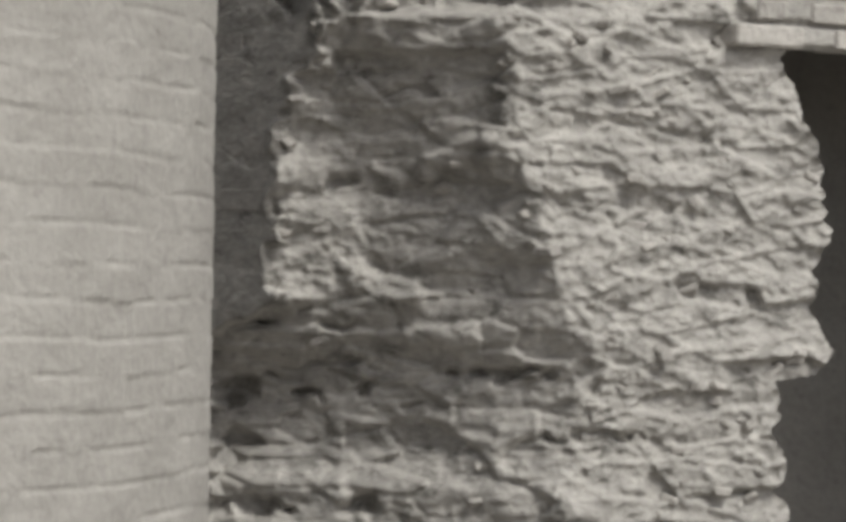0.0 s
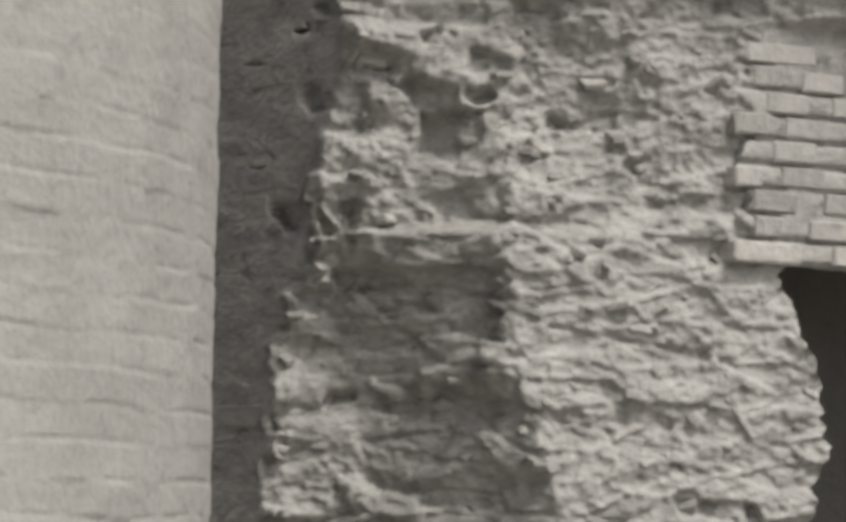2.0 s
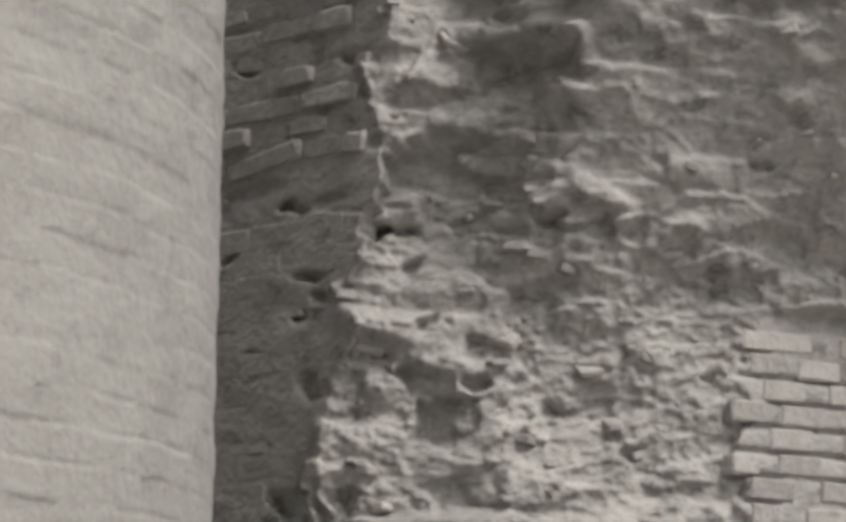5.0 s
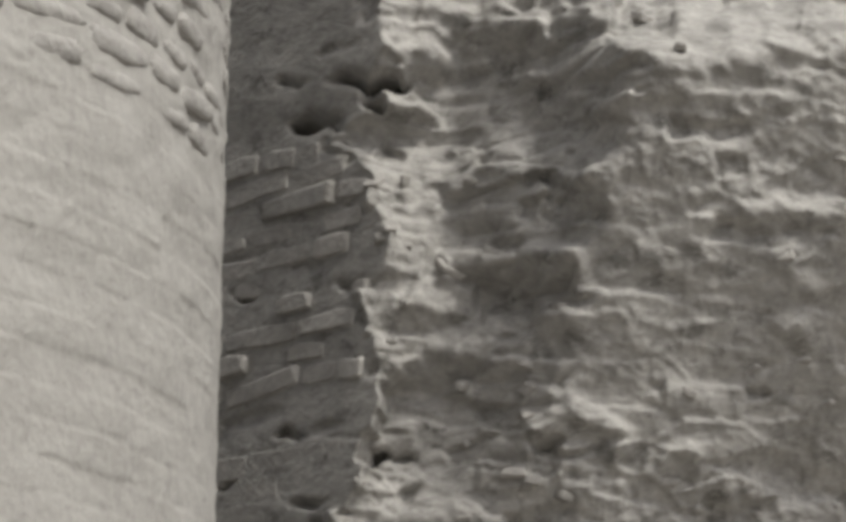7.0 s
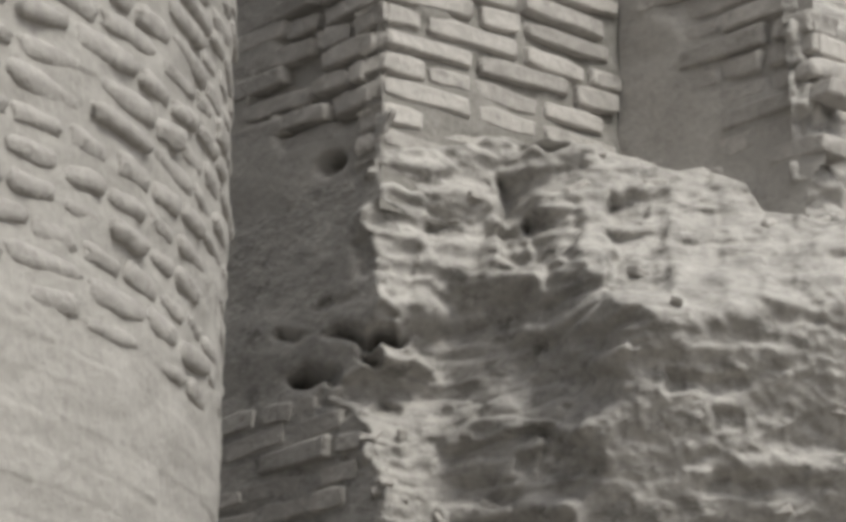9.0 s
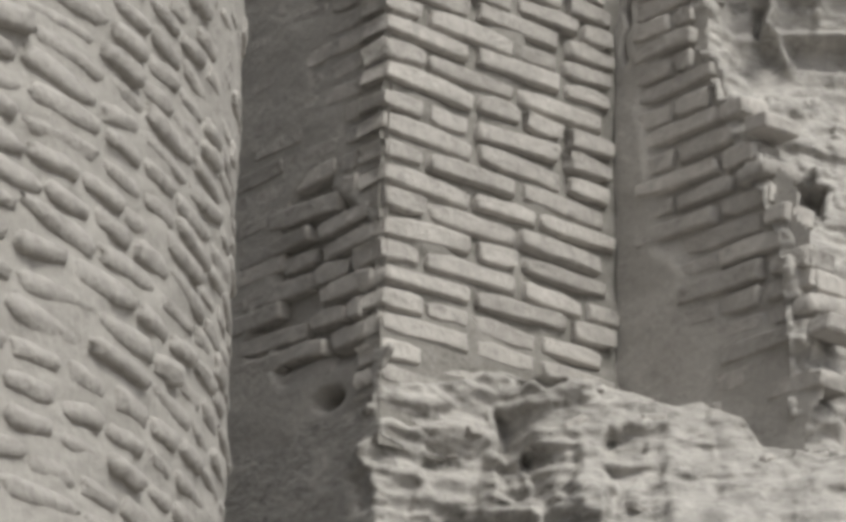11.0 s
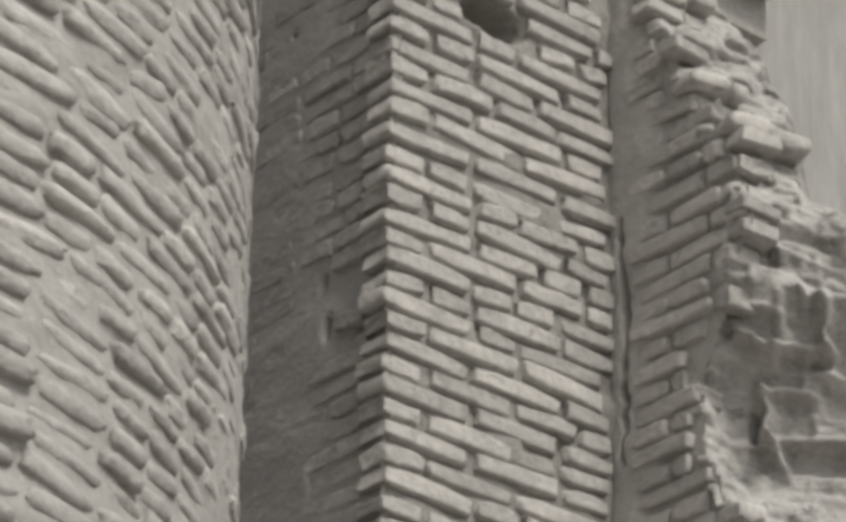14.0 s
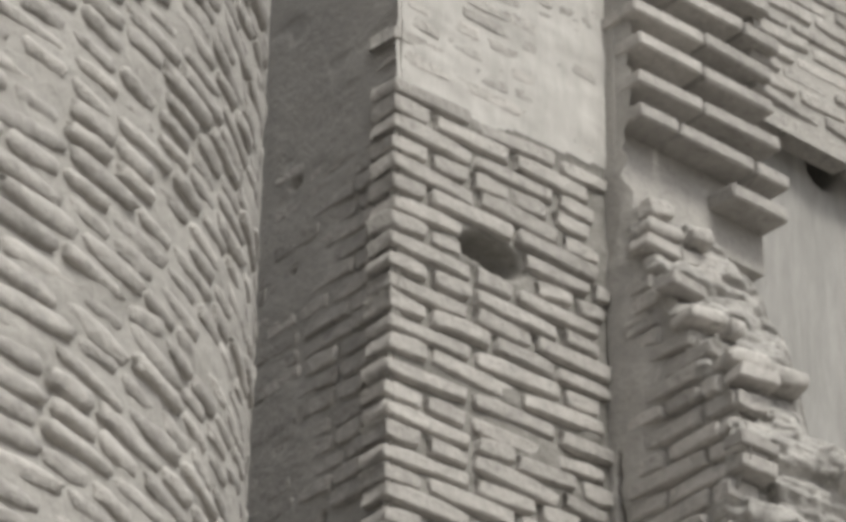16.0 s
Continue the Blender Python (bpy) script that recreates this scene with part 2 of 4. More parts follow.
def lay(parent, path, lo, hi, z0, z1, seed, own=lambda s, z: True, skip=lambda s, z: False, jut=0.006, gap=0.016, phase=0.0, name="brick", mix=(1, 1, 6), course=COURSE, shapes=SHAPES, even=0.1, lean=0.03, tall=1.0, trim=None, skew=0.025, rows=None):
    """Courses of bricks along a path in plan from lo(z) to hi(z). Bricks for which own() holds are objects, the rest one mesh."""
    rnd = random.Random(seed)
    verts, faces, count = [], [], 0
    k0, k1 = math.ceil((z0 - phase) / course), math.floor((z1 - phase) / course)
    for k in (range(len(rows)) if rows else range(k0, k1)):
        z = rows[k] if rows else phase + (k + 0.5) * course
        if not z0 <= z <= z1:
            continue
        a, b = lo(z), hi(z)
        s = a if rows else a + (0 if k % 2 else -0.13) + rnd.uniform(-0.03, 0.03)
        while s < b:
            n = rnd.choices(LENGTHS, mix)[0] if s > a or not rows else LENGTHS[k % 2 * 2]
            grow = rnd.uniform(0.97, 1.05)
            left, right = s, s + n * grow
            s = right + gap * rnd.uniform(0.7, 1.4)
            if left < a - 0.02:                      # cut to the corner
                left = a + rnd.uniform(0, 0.006)
            if right > b + 0.03:
                right = b + rnd.uniform(-0.03, 0.01)
            if trim:
                left, right = trim(left, right, z)
            width = right - left
            if width < 0.05 or skip((left + right) / 2, z):
                continue
            n = min(LENGTHS, key=lambda v: abs(v - width))
            x, y, ang = path((left + right) / 2)
            out = rnd.gauss(0, jut(z) if callable(jut) else jut)
            m = (Matrix.Translation((x + out * math.sin(ang), y - out * math.cos(ang), z + rnd.uniform(-0.004, 0.004)))
                 @ Euler((rnd.gauss(0, 0.03), rnd.gauss(0, lean), ang + rnd.gauss(0, skew))).to_matrix().to_4x4()
                 @ Matrix.Diagonal((width / n, 1, tall * rnd.uniform(1 - even, 1 + even), 1)))
            me = rnd.choice(shapes[n])
            if own((left + right) / 2, z):
                ob = new(name, me)
                ob.matrix_world = m
                ob.parent = parent
            else:
                base = len(verts)
                verts += [m @ v.co for v in me.vertices]
                faces += [[base + i for i in p.vertices] for p in me.polygons]
            count += 1
    if verts:
        ob = new("brickwork", mesh_of("brickwork", verts, faces, BRICK))
        ob.parent = parent
        tagged(ob, "flush worn bricks", kind="stuff")
    return count


# ---- plan of the walls, in metres from the tripod ----
C = (-0.137, 9.0)          # arris of the buttress
E = (0.571, 9.595)         # inner corner of the niche
LIT, SHADE = 40.0, -50.0   # headings of the two sets of faces
R_TOWER, TOWER = 1.95, (-2.385, 6.966)
TOP = 9.3


# heights of the courses at the arris, from the foot of the niche to the plaster
ROWS = [float(z) for z in np.interp(range(-4, 53), [-4, 0, 11, 14, 24, 26, 37, 53], [4.635, 4.939, 5.781, 5.997, 6.706, 6.874, 7.673, 8.83])]


def reveal_y(x):           # the shaded face on the other side of the niche
    return E[1] - 1.19 * (x - E[0])


# ---- ground ----
gx = np.concatenate([[-600, -150, -40], np.linspace(-12, 12, 49), [40, 150, 600]])
G = np.zeros((len(gx), len(gx), 3))
G[..., 0], G[..., 1] = gx[:, None], gx[None, :]
near = np.exp(-(G[..., 0] ** 2 + (G[..., 1] - 4) ** 2) / 120)
G[..., 2] = -0.02 + 0.04 * near * fbm(G[..., 0] * 0.9, G[..., 1] * 0.9, 5)
v, f = sheet(G)
tagged(new("ground", mesh_of("ground", v, f, EARTH)), "bare dusty trodden earth before the ruin", "ground", kind="structure")

# ---- masonry mass behind the faces ----
tagged(new("wall_back", box_mesh("wall_back", -3.2, 4.2, 10.55, 11.4, 0, TOP, MORTAR)), "thick brick mass behind the ruined face", "wall", kind="structure")
tagged(new("wall_east", box_mesh("wall_east", 1.9, 4.2, 10.42, 10.54, 0, TOP, MORTAR)), "plain brick wall beyond the broken part", "wall", kind="structure")

# not part of the ruin: added out of view to throw sunlight back onto shaded faces
tagged(new("wall_west", box_mesh("wall_west", -6.6, -6.0, -9.0, 9.0, 0, 6.5, MORTAR)), "unseen plain wall added to bounce sunlight onto the shaded faces", "wall", kind="structure")

foot = [(-0.64, 10.14), (-0.094, 9.493), (0.55, 10.1), (1.0, 10.5), (-0.64, 10.5)]
core_v = [(x, y, z) for z in (4.95, TOP) for x, y in foot]
core_f = [(i, (i + 1) % 5, 5 + (i + 1) % 5, 5 + i) for i in range(5)] + [(5, 6, 7, 8, 9), (4, 3, 2, 1, 0)]
tagged(new("wall_core", mesh_of("wall_core", core_v, core_f, MORTAR, True)), "solid brick core behind the niche", "wall", kind="structure")

# ---- round tower ----
def tower_path(s):
    phi = radians(46) + s / R_TOWER
    return TOWER[0] + R_TOWER * math.sin(phi), TOWER[1] - R_TOWER * math.cos(phi), phi


ARC = R_TOWER * radians(52)
TOWER_COURSE = 0.068
TOWER_ROWS = [float(z) for z in np.concatenate([np.arange(3.34, 3.98, TOWER_COURSE), np.arange(4.01, 7.2, 0.059)])]       # thinner courses higher up
sa, za = np.arange(-0.3, ARC + 0.3, 0.011), np.concatenate([np.arange(0.0, 0.8, 0.05), np.arange(0.8, 3.7, 0.0055), np.arange(3.7, 7.3, 0.011), np.arange(7.3, 11.3, 0.2)])
S, Z = np.meshgrid(sa, za, indexing="ij")
PHI = radians(46) + S / R_TOWER
worn = smooth(3.2, 3.6, Z + 0.2 * (S - 0.9) + 0.12 * fbm(S * 1.5, Z * 1.5, 9))
OUT = 0.0020 - (0.0125 + 0.003 * fbm(S * 4, Z * 6, 13, 2)) * worn * (1 - 0.55 * smooth(1.15, 1.4, S)) + (0.0024 + 0.0016 * worn + 0.0012 * smooth(2.4, 3.2, Z)) * fbm(S * 8, Z * 13, 3)
bed = Z / TOWER_COURSE + 0.10 * vnoise(S * 4, Z * 4, 15)
row = np.floor(bed + 0.5)
open_joint = smooth(-0.35, 0.2, vnoise(S * 11, row * 7.3, 16)) * np.exp(-((bed - row - 0.03) / 0.055) ** 2)
head = S / 0.23 + 0.5 * (np.floor(bed) % 2) + 0.25 * vnoise(np.floor(bed) * 3.1, np.floor(bed) * 0, 18)
open_head = smooth(0.1, 0.5, vnoise(np.floor(head) * 5.3, np.floor(bed) * 3.7, 17)) * np.exp(-((head - np.floor(head) - 0.5) / 0.03) ** 2)
cell = lattice(np.floor(head + 0.5), np.floor(bed), 19) - 0.5
OUT = OUT - (1 - 0.7 * worn) * ((0.0046 - 0.0028 * smooth(1.7, 2.8, Z)) * open_joint * smooth(-0.8, 0.3, vnoise(S * 3.1, Z * 5.3, 20)) + 0.0034 * open_head - 0.0044 * cell)
RR = R_TOWER + OUT
P = np.stack([TOWER[0] + RR * np.sin(PHI), TOWER[1] - RR * np.cos(PHI), Z], -1)
v, f = sheet(P)
# the rest of the drum, out of sight, closes it
ring = [(TOWER[0] + 1.92 * math.sin(a), TOWER[1] - 1.92 * math.cos(a)) for a in np.linspace(radians(96), radians(400), 60)]
base = len(v)
v = [tuple(p) for p in v] + [(x, y, z) for x, y in ring for z in (0.0, 11.1)]
f = [tuple(q) for q in f] + [(base + 2 * i, base + 2 * i + 2, base + 2 * i + 3, base + 2 * i + 1) for i in range(59)] + [tuple(base + 2 * i + 1 for i in range(60))]
tower_mesh = mesh_of("round_tower", v, f, MORTAR)
tower = new("round_tower", tower_mesh)
tagged(tower, "sunlit round brick tower with weathered joints, worn smooth below", "tower")

# ---- the ruined lower wall: a core of broken brick and mortar ----
ARRIS = ([0.9, 1.44, 1.56, 1.8, 2.3, 2.35, 2.55, 2.85, 2.9, 3.0, 3.2, 3.7, 3.88, 4.0, 4.03, 4.07, 4.8],
         [-0.605, -0.60, -0.435, -0.415, -0.33, -0.295, -0.29, -0.21, -0.24, -0.22, -0.15, -0.14, -0.15, -0.285, -0.27, -0.15, -0.145])


def across(z):
    """Where the faces of the broken wall turn at height z: first arris, first hollow, second arris."""
    r1 = np.interp(z, *ARRIS)
    v1 = np.interp(z, [0.9, 1.3, 1.37, 1.46, 1.54, 1.60, 1.70, 1.95, 2.15, 2.24, 2.33, 2.37, 2.5, 2.72, 2.80, 2.88, 2.94, 3.04, 3.08, 3.30, 3.34, 3.45, 3.5, 3.7, 3.9, 4.02, 4.15, 4.26, 4.45, 4.6, 4.8],
                   [-0.585, -0.58, -0.58, -0.575, -0.30, -0.06, -0.18, -0.19, -0.25, -0.28, -0.27, 0.02, -0.05, -0.05, -0.03, -0.02, -0.13, -0.13, -0.14, -0.13, -0.01, -0.02, 0.09, 0.08, 0.06, 0.02, -0.06, 0.10, 0.15, 0.2, 0.2])
    r2 = np.interp(z, [0.9, 1.05, 1.10, 1.16, 1.35, 1.5, 1.78, 2.05, 2.2, 2.46, 2.6, 2.75, 2.8, 3.05, 3.28, 3.7, 4.05, 4.2, 4.36, 4.6, 4.8],
                   [0.36, 0.38, 0.41, 0.44, 0.455, 0.395, 0.33, 0.25, 0.22, 0.17, 0.20, 0.11, 0.18, 0.27, 0.36, 0.46, 0.60, 0.55, 0.30, 0.40, 0.30])
    return r1, v1, r2


OPEN_TOP, PATCH_TOP = 2.28, 2.96


def opening_edge(z):
    return np.interp(z, [1.0, 1.36, 1.38, 1.45, 1.6, 1.8, 2.0, 2.1, 2.22], [0.985, 0.96, 1.08, 1.085, 1.05, 1.09, 1.06, 1.02, 0.97])


# holes: x, height, half width, half height, depth
TOP_HOLES = [(-0.155, 4.19, 0.088, 0.020, 0.16), (-0.15, 4.14, 0.022, 0.032, 0.15), (-0.318, 4.065, 0.034, 0.030, 0.20), (-0.38, 4.19, 0.03, 0.010, 0.08), (-0.207, 3.615, 0.03, 0.018, 0.10),
             # the one at 0.31, 4.775 stands in for the dark of a shaded, jutting slab
             (-0.51, 3.575, 0.035, 0.025, 0.10), (0.31, 4.775, 0.115, 0.016, 0.09), (0.887, 4.653, 0.02, 0.01, 0.1), (-0.12, 3.97, 0.02, 0.022, 0.08)]
MID_HOLES = [(-0.365, 3.18, 0.028, 0.018, 0.12), (-0.115, 3.105, 0.022, 0.03, 0.14), (-0.055, 3.115, 0.04, 0.014, 0.09), (-0.345, 3.004, 0.04, 0.015, 0.11), (-0.345, 2.884, 0.018, 0.016, 0.10), (-0.315, 2.694, 0.018, 0.036, 0.09),
             (-0.365, 2.372, 0.02, 0.045, 0.09), (0.141, 2.714, 0.022, 0.03, 0.10), (-0.146, 2.779, 0.025, 0.012, 0.08), (0.013, 2.877, 0.03, 0.015, 0.10), (0.895, 3.332, 0.02, 0.014, 0.08), (0.33, 3.18, 0.03, 0.02, 0.08),
             (-0.052, 3.034, 0.022, 0.026, 0.08), (1.0, 3.077, 0.02, 0.012, 0.06), (-0.18, 3.187, 0.16, 0.005, 0.04), (-0.555, 3.041, 0.012, 0.014, 0.08), (0.31, 2.30, 0.02, 0.008, 0.06)]
LOW_HOLES = [(-0.51, 1.31, 0.04, 0.04, 0.14), (-0.283, 1.302, 0.03, 0.018, 0.12), (-0.477, 1.19, 0.022, 0.03, 0.10), (-0.139, 1.0, 0.05, 0.035, 0.16), (-0.173, 1.329, 0.018, 0.012, 0.08),
             (-0.43, 1.0, 0.07, 0.035, 0.12), (0.21, 1.372, 0.11, 0.018, 0.10), (0.35, 1.19, 0.07, 0.015, 0.07), (-0.43, 1.494, 0.03, 0.006, 0.07), (-0.23, 1.499, 0.04, 0.006, 0.07), (-0.28, 1.39, 0.11, 0.008, 0.06),
             (-0.222, 1.877, 0.014, 0.022, 0.07), (-0.04, 2.132, 0.09, 0.012, 0.05), (0.50, 1.21, 0.09, 0.009, 0.06), (-0.395, 1.35, 0.04, 0.010, 0.07), (-0.03, 1.285, 0.03, 0.008, 0.06), (-0.17, 2.186, 0.05, 0.005, 0.05)]
HOLES = TOP_HOLES + MID_HOLES + LOW_HOLES

# courses that stick out of the core: from x, to x, height at either end, how far
HIGH_LEDGES = [(0.219, 0.327, 4.375, 4.39, 0.04), (0.35, 0.51, 4.43, 4.445, 0.045), (0.406, 0.68, 4.503, 4.51, 0.04), (0.57, 0.87, 4.665, 4.65, 0.04), (0.02, 0.18, 4.64, 4.615, 0.035),
               (0.03, 0.43, 3.70, 3.728, 0.075), (0.02, 0.28, 3.45, 3.46, 0.04), (0.30, 0.46, 3.56, 3.56, 0.06), (0.38, 0.56, 3.33, 3.22, 0.06), (0.52, 0.72, 4.225, 4.24, 0.05),
               (0.48, 0.94, 4.31, 4.29, 0.045), (0.68, 0.97, 4.40, 4.385, 0.04), (-0.15, -0.01, 4.335, 4.335, 0.035), (-0.14, -0.02, 3.238, 3.236, 0.045), (0.95, 1.05, 3.55, 3.53, 0.03),
               (0.62, 0.90, 4.60, 4.585, 0.03), (0.68, 0.98, 4.525, 4.505, 0.035), (0.64, 0.80, 4.46, 4.455, 0.03)]
LOW_LEDGES = [(-0.02, 0.27, 1.965, 2.06, 0.05), (-0.30, -0.01, 2.344, 2.349, 0.05), (-0.19, 0.034, 2.417, 2.405, 0.035), (-0.29, -0.16, 2.48, 2.48, 0.03),
              (-0.24, -0.03, 2.915, 2.89, 0.07), (-0.17, -0.08, 2.745, 2.745, 0.04), (0.36, 0.54, 3.18, 3.18, 0.05), (0.41, 0.55, 3.073, 3.073, 0.05), (0.64, 0.76, 3.172, 3.172, 0.04), (0.74, 0.84, 3.125, 3.095, 0.04),
              (0.34, 0.50, 2.942, 2.942, 0.035), (-0.30, -0.05, 2.60, 2.58, 0.03), (0.95, 1.15, 3.03, 3.03, 0.05), (-0.21, 0.0, 1.665, 1.625, 0.055), (-0.41, -0.27, 1.93, 1.93, 0.04), (-0.39, -0.18, 1.835, 1.835, 0.04), (-0.44, -0.28, 1.585, 1.585, 0.035), (-0.33, -0.20, 1.11, 1.10, 0.04), (0.09, 0.22, 1.19, 1.21, 0.04)]
LEDGES = HIGH_LEDGES + LOW_LEDGES

# patches fallen out under the course above them: from x, to x, bottom, top, depth
HIGH_PANELS = [(0.19, 0.29, 4.41, 4.69, 0.12), (0.265, 0.41, 4.425, 4.57, 0.11), (0.037, 0.226, 4.16, 4.345, 0.045), (0.304, 0.498, 4.155, 4.41, 0.055), (0.50, 0.66, 4.335, 4.49, 0.09),
               (0.498, 0.66, 4.53, 4.63, 0.08), (-0.01, 0.10, 4.46, 4.51, 0.06), (0.13, 0.32, 3.54, 3.63, 0.05), (0.70, 0.86, 3.81, 3.86, 0.05), (0.86, 1.06, 3.78, 3.83, 0.05), (0.33, 0.47, 3.78, 3.92, 0.06), (0.66, 0.88, 4.04, 4.10, 0.09), (0.80, 0.90, 3.94, 3.99, 0.07), (0.78, 1.12, 3.74, 3.80, 0.06), (0.25, 0.33, 3.81, 3.86, 0.05), (0.36, 0.42, 3.83, 3.87, 0.05)]
LOW_PANELS = [(0.13, 0.28, 2.765, 2.83, 0.06), (-0.06, 0.03, 2.68, 2.74, 0.05), (-0.03, 0.14, 2.53, 2.67, 0.09), (0.30, 0.52, 3.09, 3.165, 0.06), (0.53, 0.61, 3.11, 3.17, 0.05), (0.76, 0.92, 2.94, 3.03, 0.06),
              (0.57, 0.63, 2.71, 2.78, 0.04), (0.32, 0.50, 2.58, 2.66, 0.05), (0.55, 0.62, 2.46, 2.54, 0.05), (-0.22, -0.12, 2.36, 2.40, 0.04), (0.35, 0.45, 1.80, 1.86, 0.04), (0.86, 0.93, 1.50, 1.60, 0.04), (0.22, 0.40, 2.90, 2.99, 0.05)]
PANELS = HIGH_PANELS + LOW_PANELS


def ruin_depth(x, z):
    """How far from the tripod the broken face lies; x is taken at 9.2 m."""
    r1, v1, r2 = across(z)
    v1 = np.maximum(v1, r1 + 0.02)
    r2 = np.maximum(r2, v1 + 0.02)
    slope = np.interp(z, [2.33, 2.36, 2.85, 3.0, 3.9, 4.8], [0.50, 0.38, 0.38, 0.50, 0.30, 0.22])
    start = np.interp(z, [2.33, 2.36, 2.85, 3.0, 4.0, 4.15, 4.5, 4.8], [9.09, 9.15, 9.15, 9.09, 8.94, 8.94, 9.13, 9.22])
    turn = np.interp(z, [1.04, 1.14, 1.40, 1.56, 2.24, 2.3, 2.9, 3.05, 3.3, 3.4, 3.85, 4.2, 4.3], [0.47, 0.52, 0.46, 0.15, 0.0, 0.0, 0.0, 0.24, 0.24, 0.06, 0.16, 0.30, 0.26])
    at_r1 = (C[1] + 1.19 * C[0]) / (1 + 1.19 * r1 / 9.2)
    at_r2 = start + slope * (r2 - 0.25)
    at_v1 = np.maximum(at_r2 + turn * (r2 - v1), at_r1 + 0.03 * np.clip((v1 - r1 - 0.02) / 0.05, 0, 1))
    strip = (C[1] + 1.19 * C[0]) / (1 + 1.19 * x / 9.2)
    x0 = x
    x = x + lumps(x, z, 0.22, 0.075, 301, 0.075, 0.0) + 0.03 * fbm(x * 5, z * 9, 35)    # the turns are torn
    y = np.where(x < r1, strip - 0.001 + 0.018 * smooth(3.0, 3.4, z) * (1 - smooth(4.05, 4.2, z)) + 0.003 * fbm(x * 8, z * 11, 84) + 0.03 * smooth(0.55, 0.8, vnoise(x * 11, z * 15, 83)), np.where(x < v1, at_r1 + (at_v1 - at_r1) * (x - r1) / (v1 - r1),
                 np.where(x < r2, at_v1 + (at_r2 - at_v1) * (x - v1) / (r2 - v1), start + slope * (x - 0.25))))
    rough = smooth(-0.005, 0.02, x - r1)
    # the middle of the core leans out and turns away from the sun
    lean = z - 0.12 * (x - 0.8) + 0.07 * fbm(x * 4, z * 2, 12)
    from_x = np.interp(z, [2.4, 3.0, 3.12, 3.6, 4.0], [0.15, 0.08, -0.15, -0.05, 0.0]) + 0.07 * (1 - 0.7 * smooth(3.9, 4.2, z)) * fbm(z * 5 + x * 2, x * 3, 19)
    side = smooth(from_x, from_x + 0.62, x)
    hollow = side * smooth(2.9, 3.1, lean) * (1 - smooth(3.74, 3.82, lean))
    y = y - side * np.interp(lean, [2.6, 3.0, 3.8, 4.12, 4.4, 4.7], [0, 0.08, 0.41, 0.49, 0.25, 0.16]) - hollow * 0.15 * (x - 0.6) * np.interp(lean, [3.0, 3.6], [0.2, 1.0])
    # broad recess under a straight course
    rec = smooth(-0.33, -0.29, x) * (1 - smooth(0.16, 0.22, x)) * smooth(1.72, 1.86, z) * (1 - smooth(2.225, 2.245, z))
    y = y + 0.045 * rec
    shaded = smooth(0.0, 0.06, x - v1) * smooth(0.0, 0.06, r2 - x)
    keep = np.clip(1 - 0.75 * hollow * smooth(3.05, 3.25, lean) - 0.7 * rec - 0.62 * shaded, 0.2, 1)
    x = x0
    wx, wz = x + 0.02 * vnoise(x * 9, z * 9, 201), z + 0.012 * vnoise(x * 7, z * 7, 203)
    d = lumps(wx, wz, 0.12, 0.065, 211, 0.010, 0.10, 0.0) + lumps(wx, wz, 0.048, 0.032, 221, 0.012, 0.20, 0.2) + lumps(wx, wz, 0.024, 0.016, 271, 0.007, 0.2, 0.2)
    d = d + 0.006 * fbm(x * 45, z * 60, 231, 2) + 0.022 * fbm(x * 4, z * 6, 241, 2)
    row = np.floor(wz / COURSE + 0.15 * vnoise(x * 5, z * 3, 265))
    col = np.floor(wx / 0.21 + 0.5 * (row % 2) + 0.4 * lattice(row, row * 0, 266))
    bed = wz / COURSE + 0.15 * vnoise(x * 5, z * 3, 265) - row
    calm = 0.036 * (lattice(row, col, 267) - 0.5) * smooth(-0.7, 0.1, vnoise(x * 3, z * 3, 268)) - 0.010 * (1 - smooth(0.0, 0.14, bed)) * smooth(-0.1, 0.4, vnoise(x * 5, row * 3.7, 264))
    calm = calm + lumps(wx, wz, 0.07, 0.035, 269, 0.010, 0.2) + 0.009 * fbm(x * 9, z * 14, 263, 3) + 0.005 * fbm(x * 45, z * 55, 262, 2)
    app = 1.6 + (z - 1.6) * 9.2 / y              # height as it shows from the tripod, at 9.2 m
    slab = rough * smooth(3.95, 4.15, z + 0.1 * fbm(x * 4, z * 4, 275))       # broad broken slabs near the top
    keep = keep * (1 - 0.65 * slab)
    y = y - rough * (np.clip(keep * 1.6 - 0.6, 0, 1) * d + (1 - keep) * calm) - (1 - rough) * 0.003 * fbm(x * 14, z * 20, 71)
    y = y - slab * (lumps(wx, wz, 0.20, 0.085, 277, 0.011, 0.12, 0.06) + 0.012 * smooth(0.05, 0.35, 1 - bed) * (1 - smooth(0.55, 0.95, 1 - bed)) * smooth(-0.5, 0.3, vnoise(x * 4, row * 2.7, 274)) + 0.014 * smooth(0.45, 0.6, x) * (lattice(row, row * 0, 273) - 0.5) + 0.02 * (lattice(row, col, 278) - 0.5) + 0.010 * fbm(x * 22, z * 50, 276, 2) - 0.008 * (1 - smooth(0.0, 0.2, bed)) * smooth(-0.1, 0.4, vnoise(x * 6, row * 3.1, 279)))
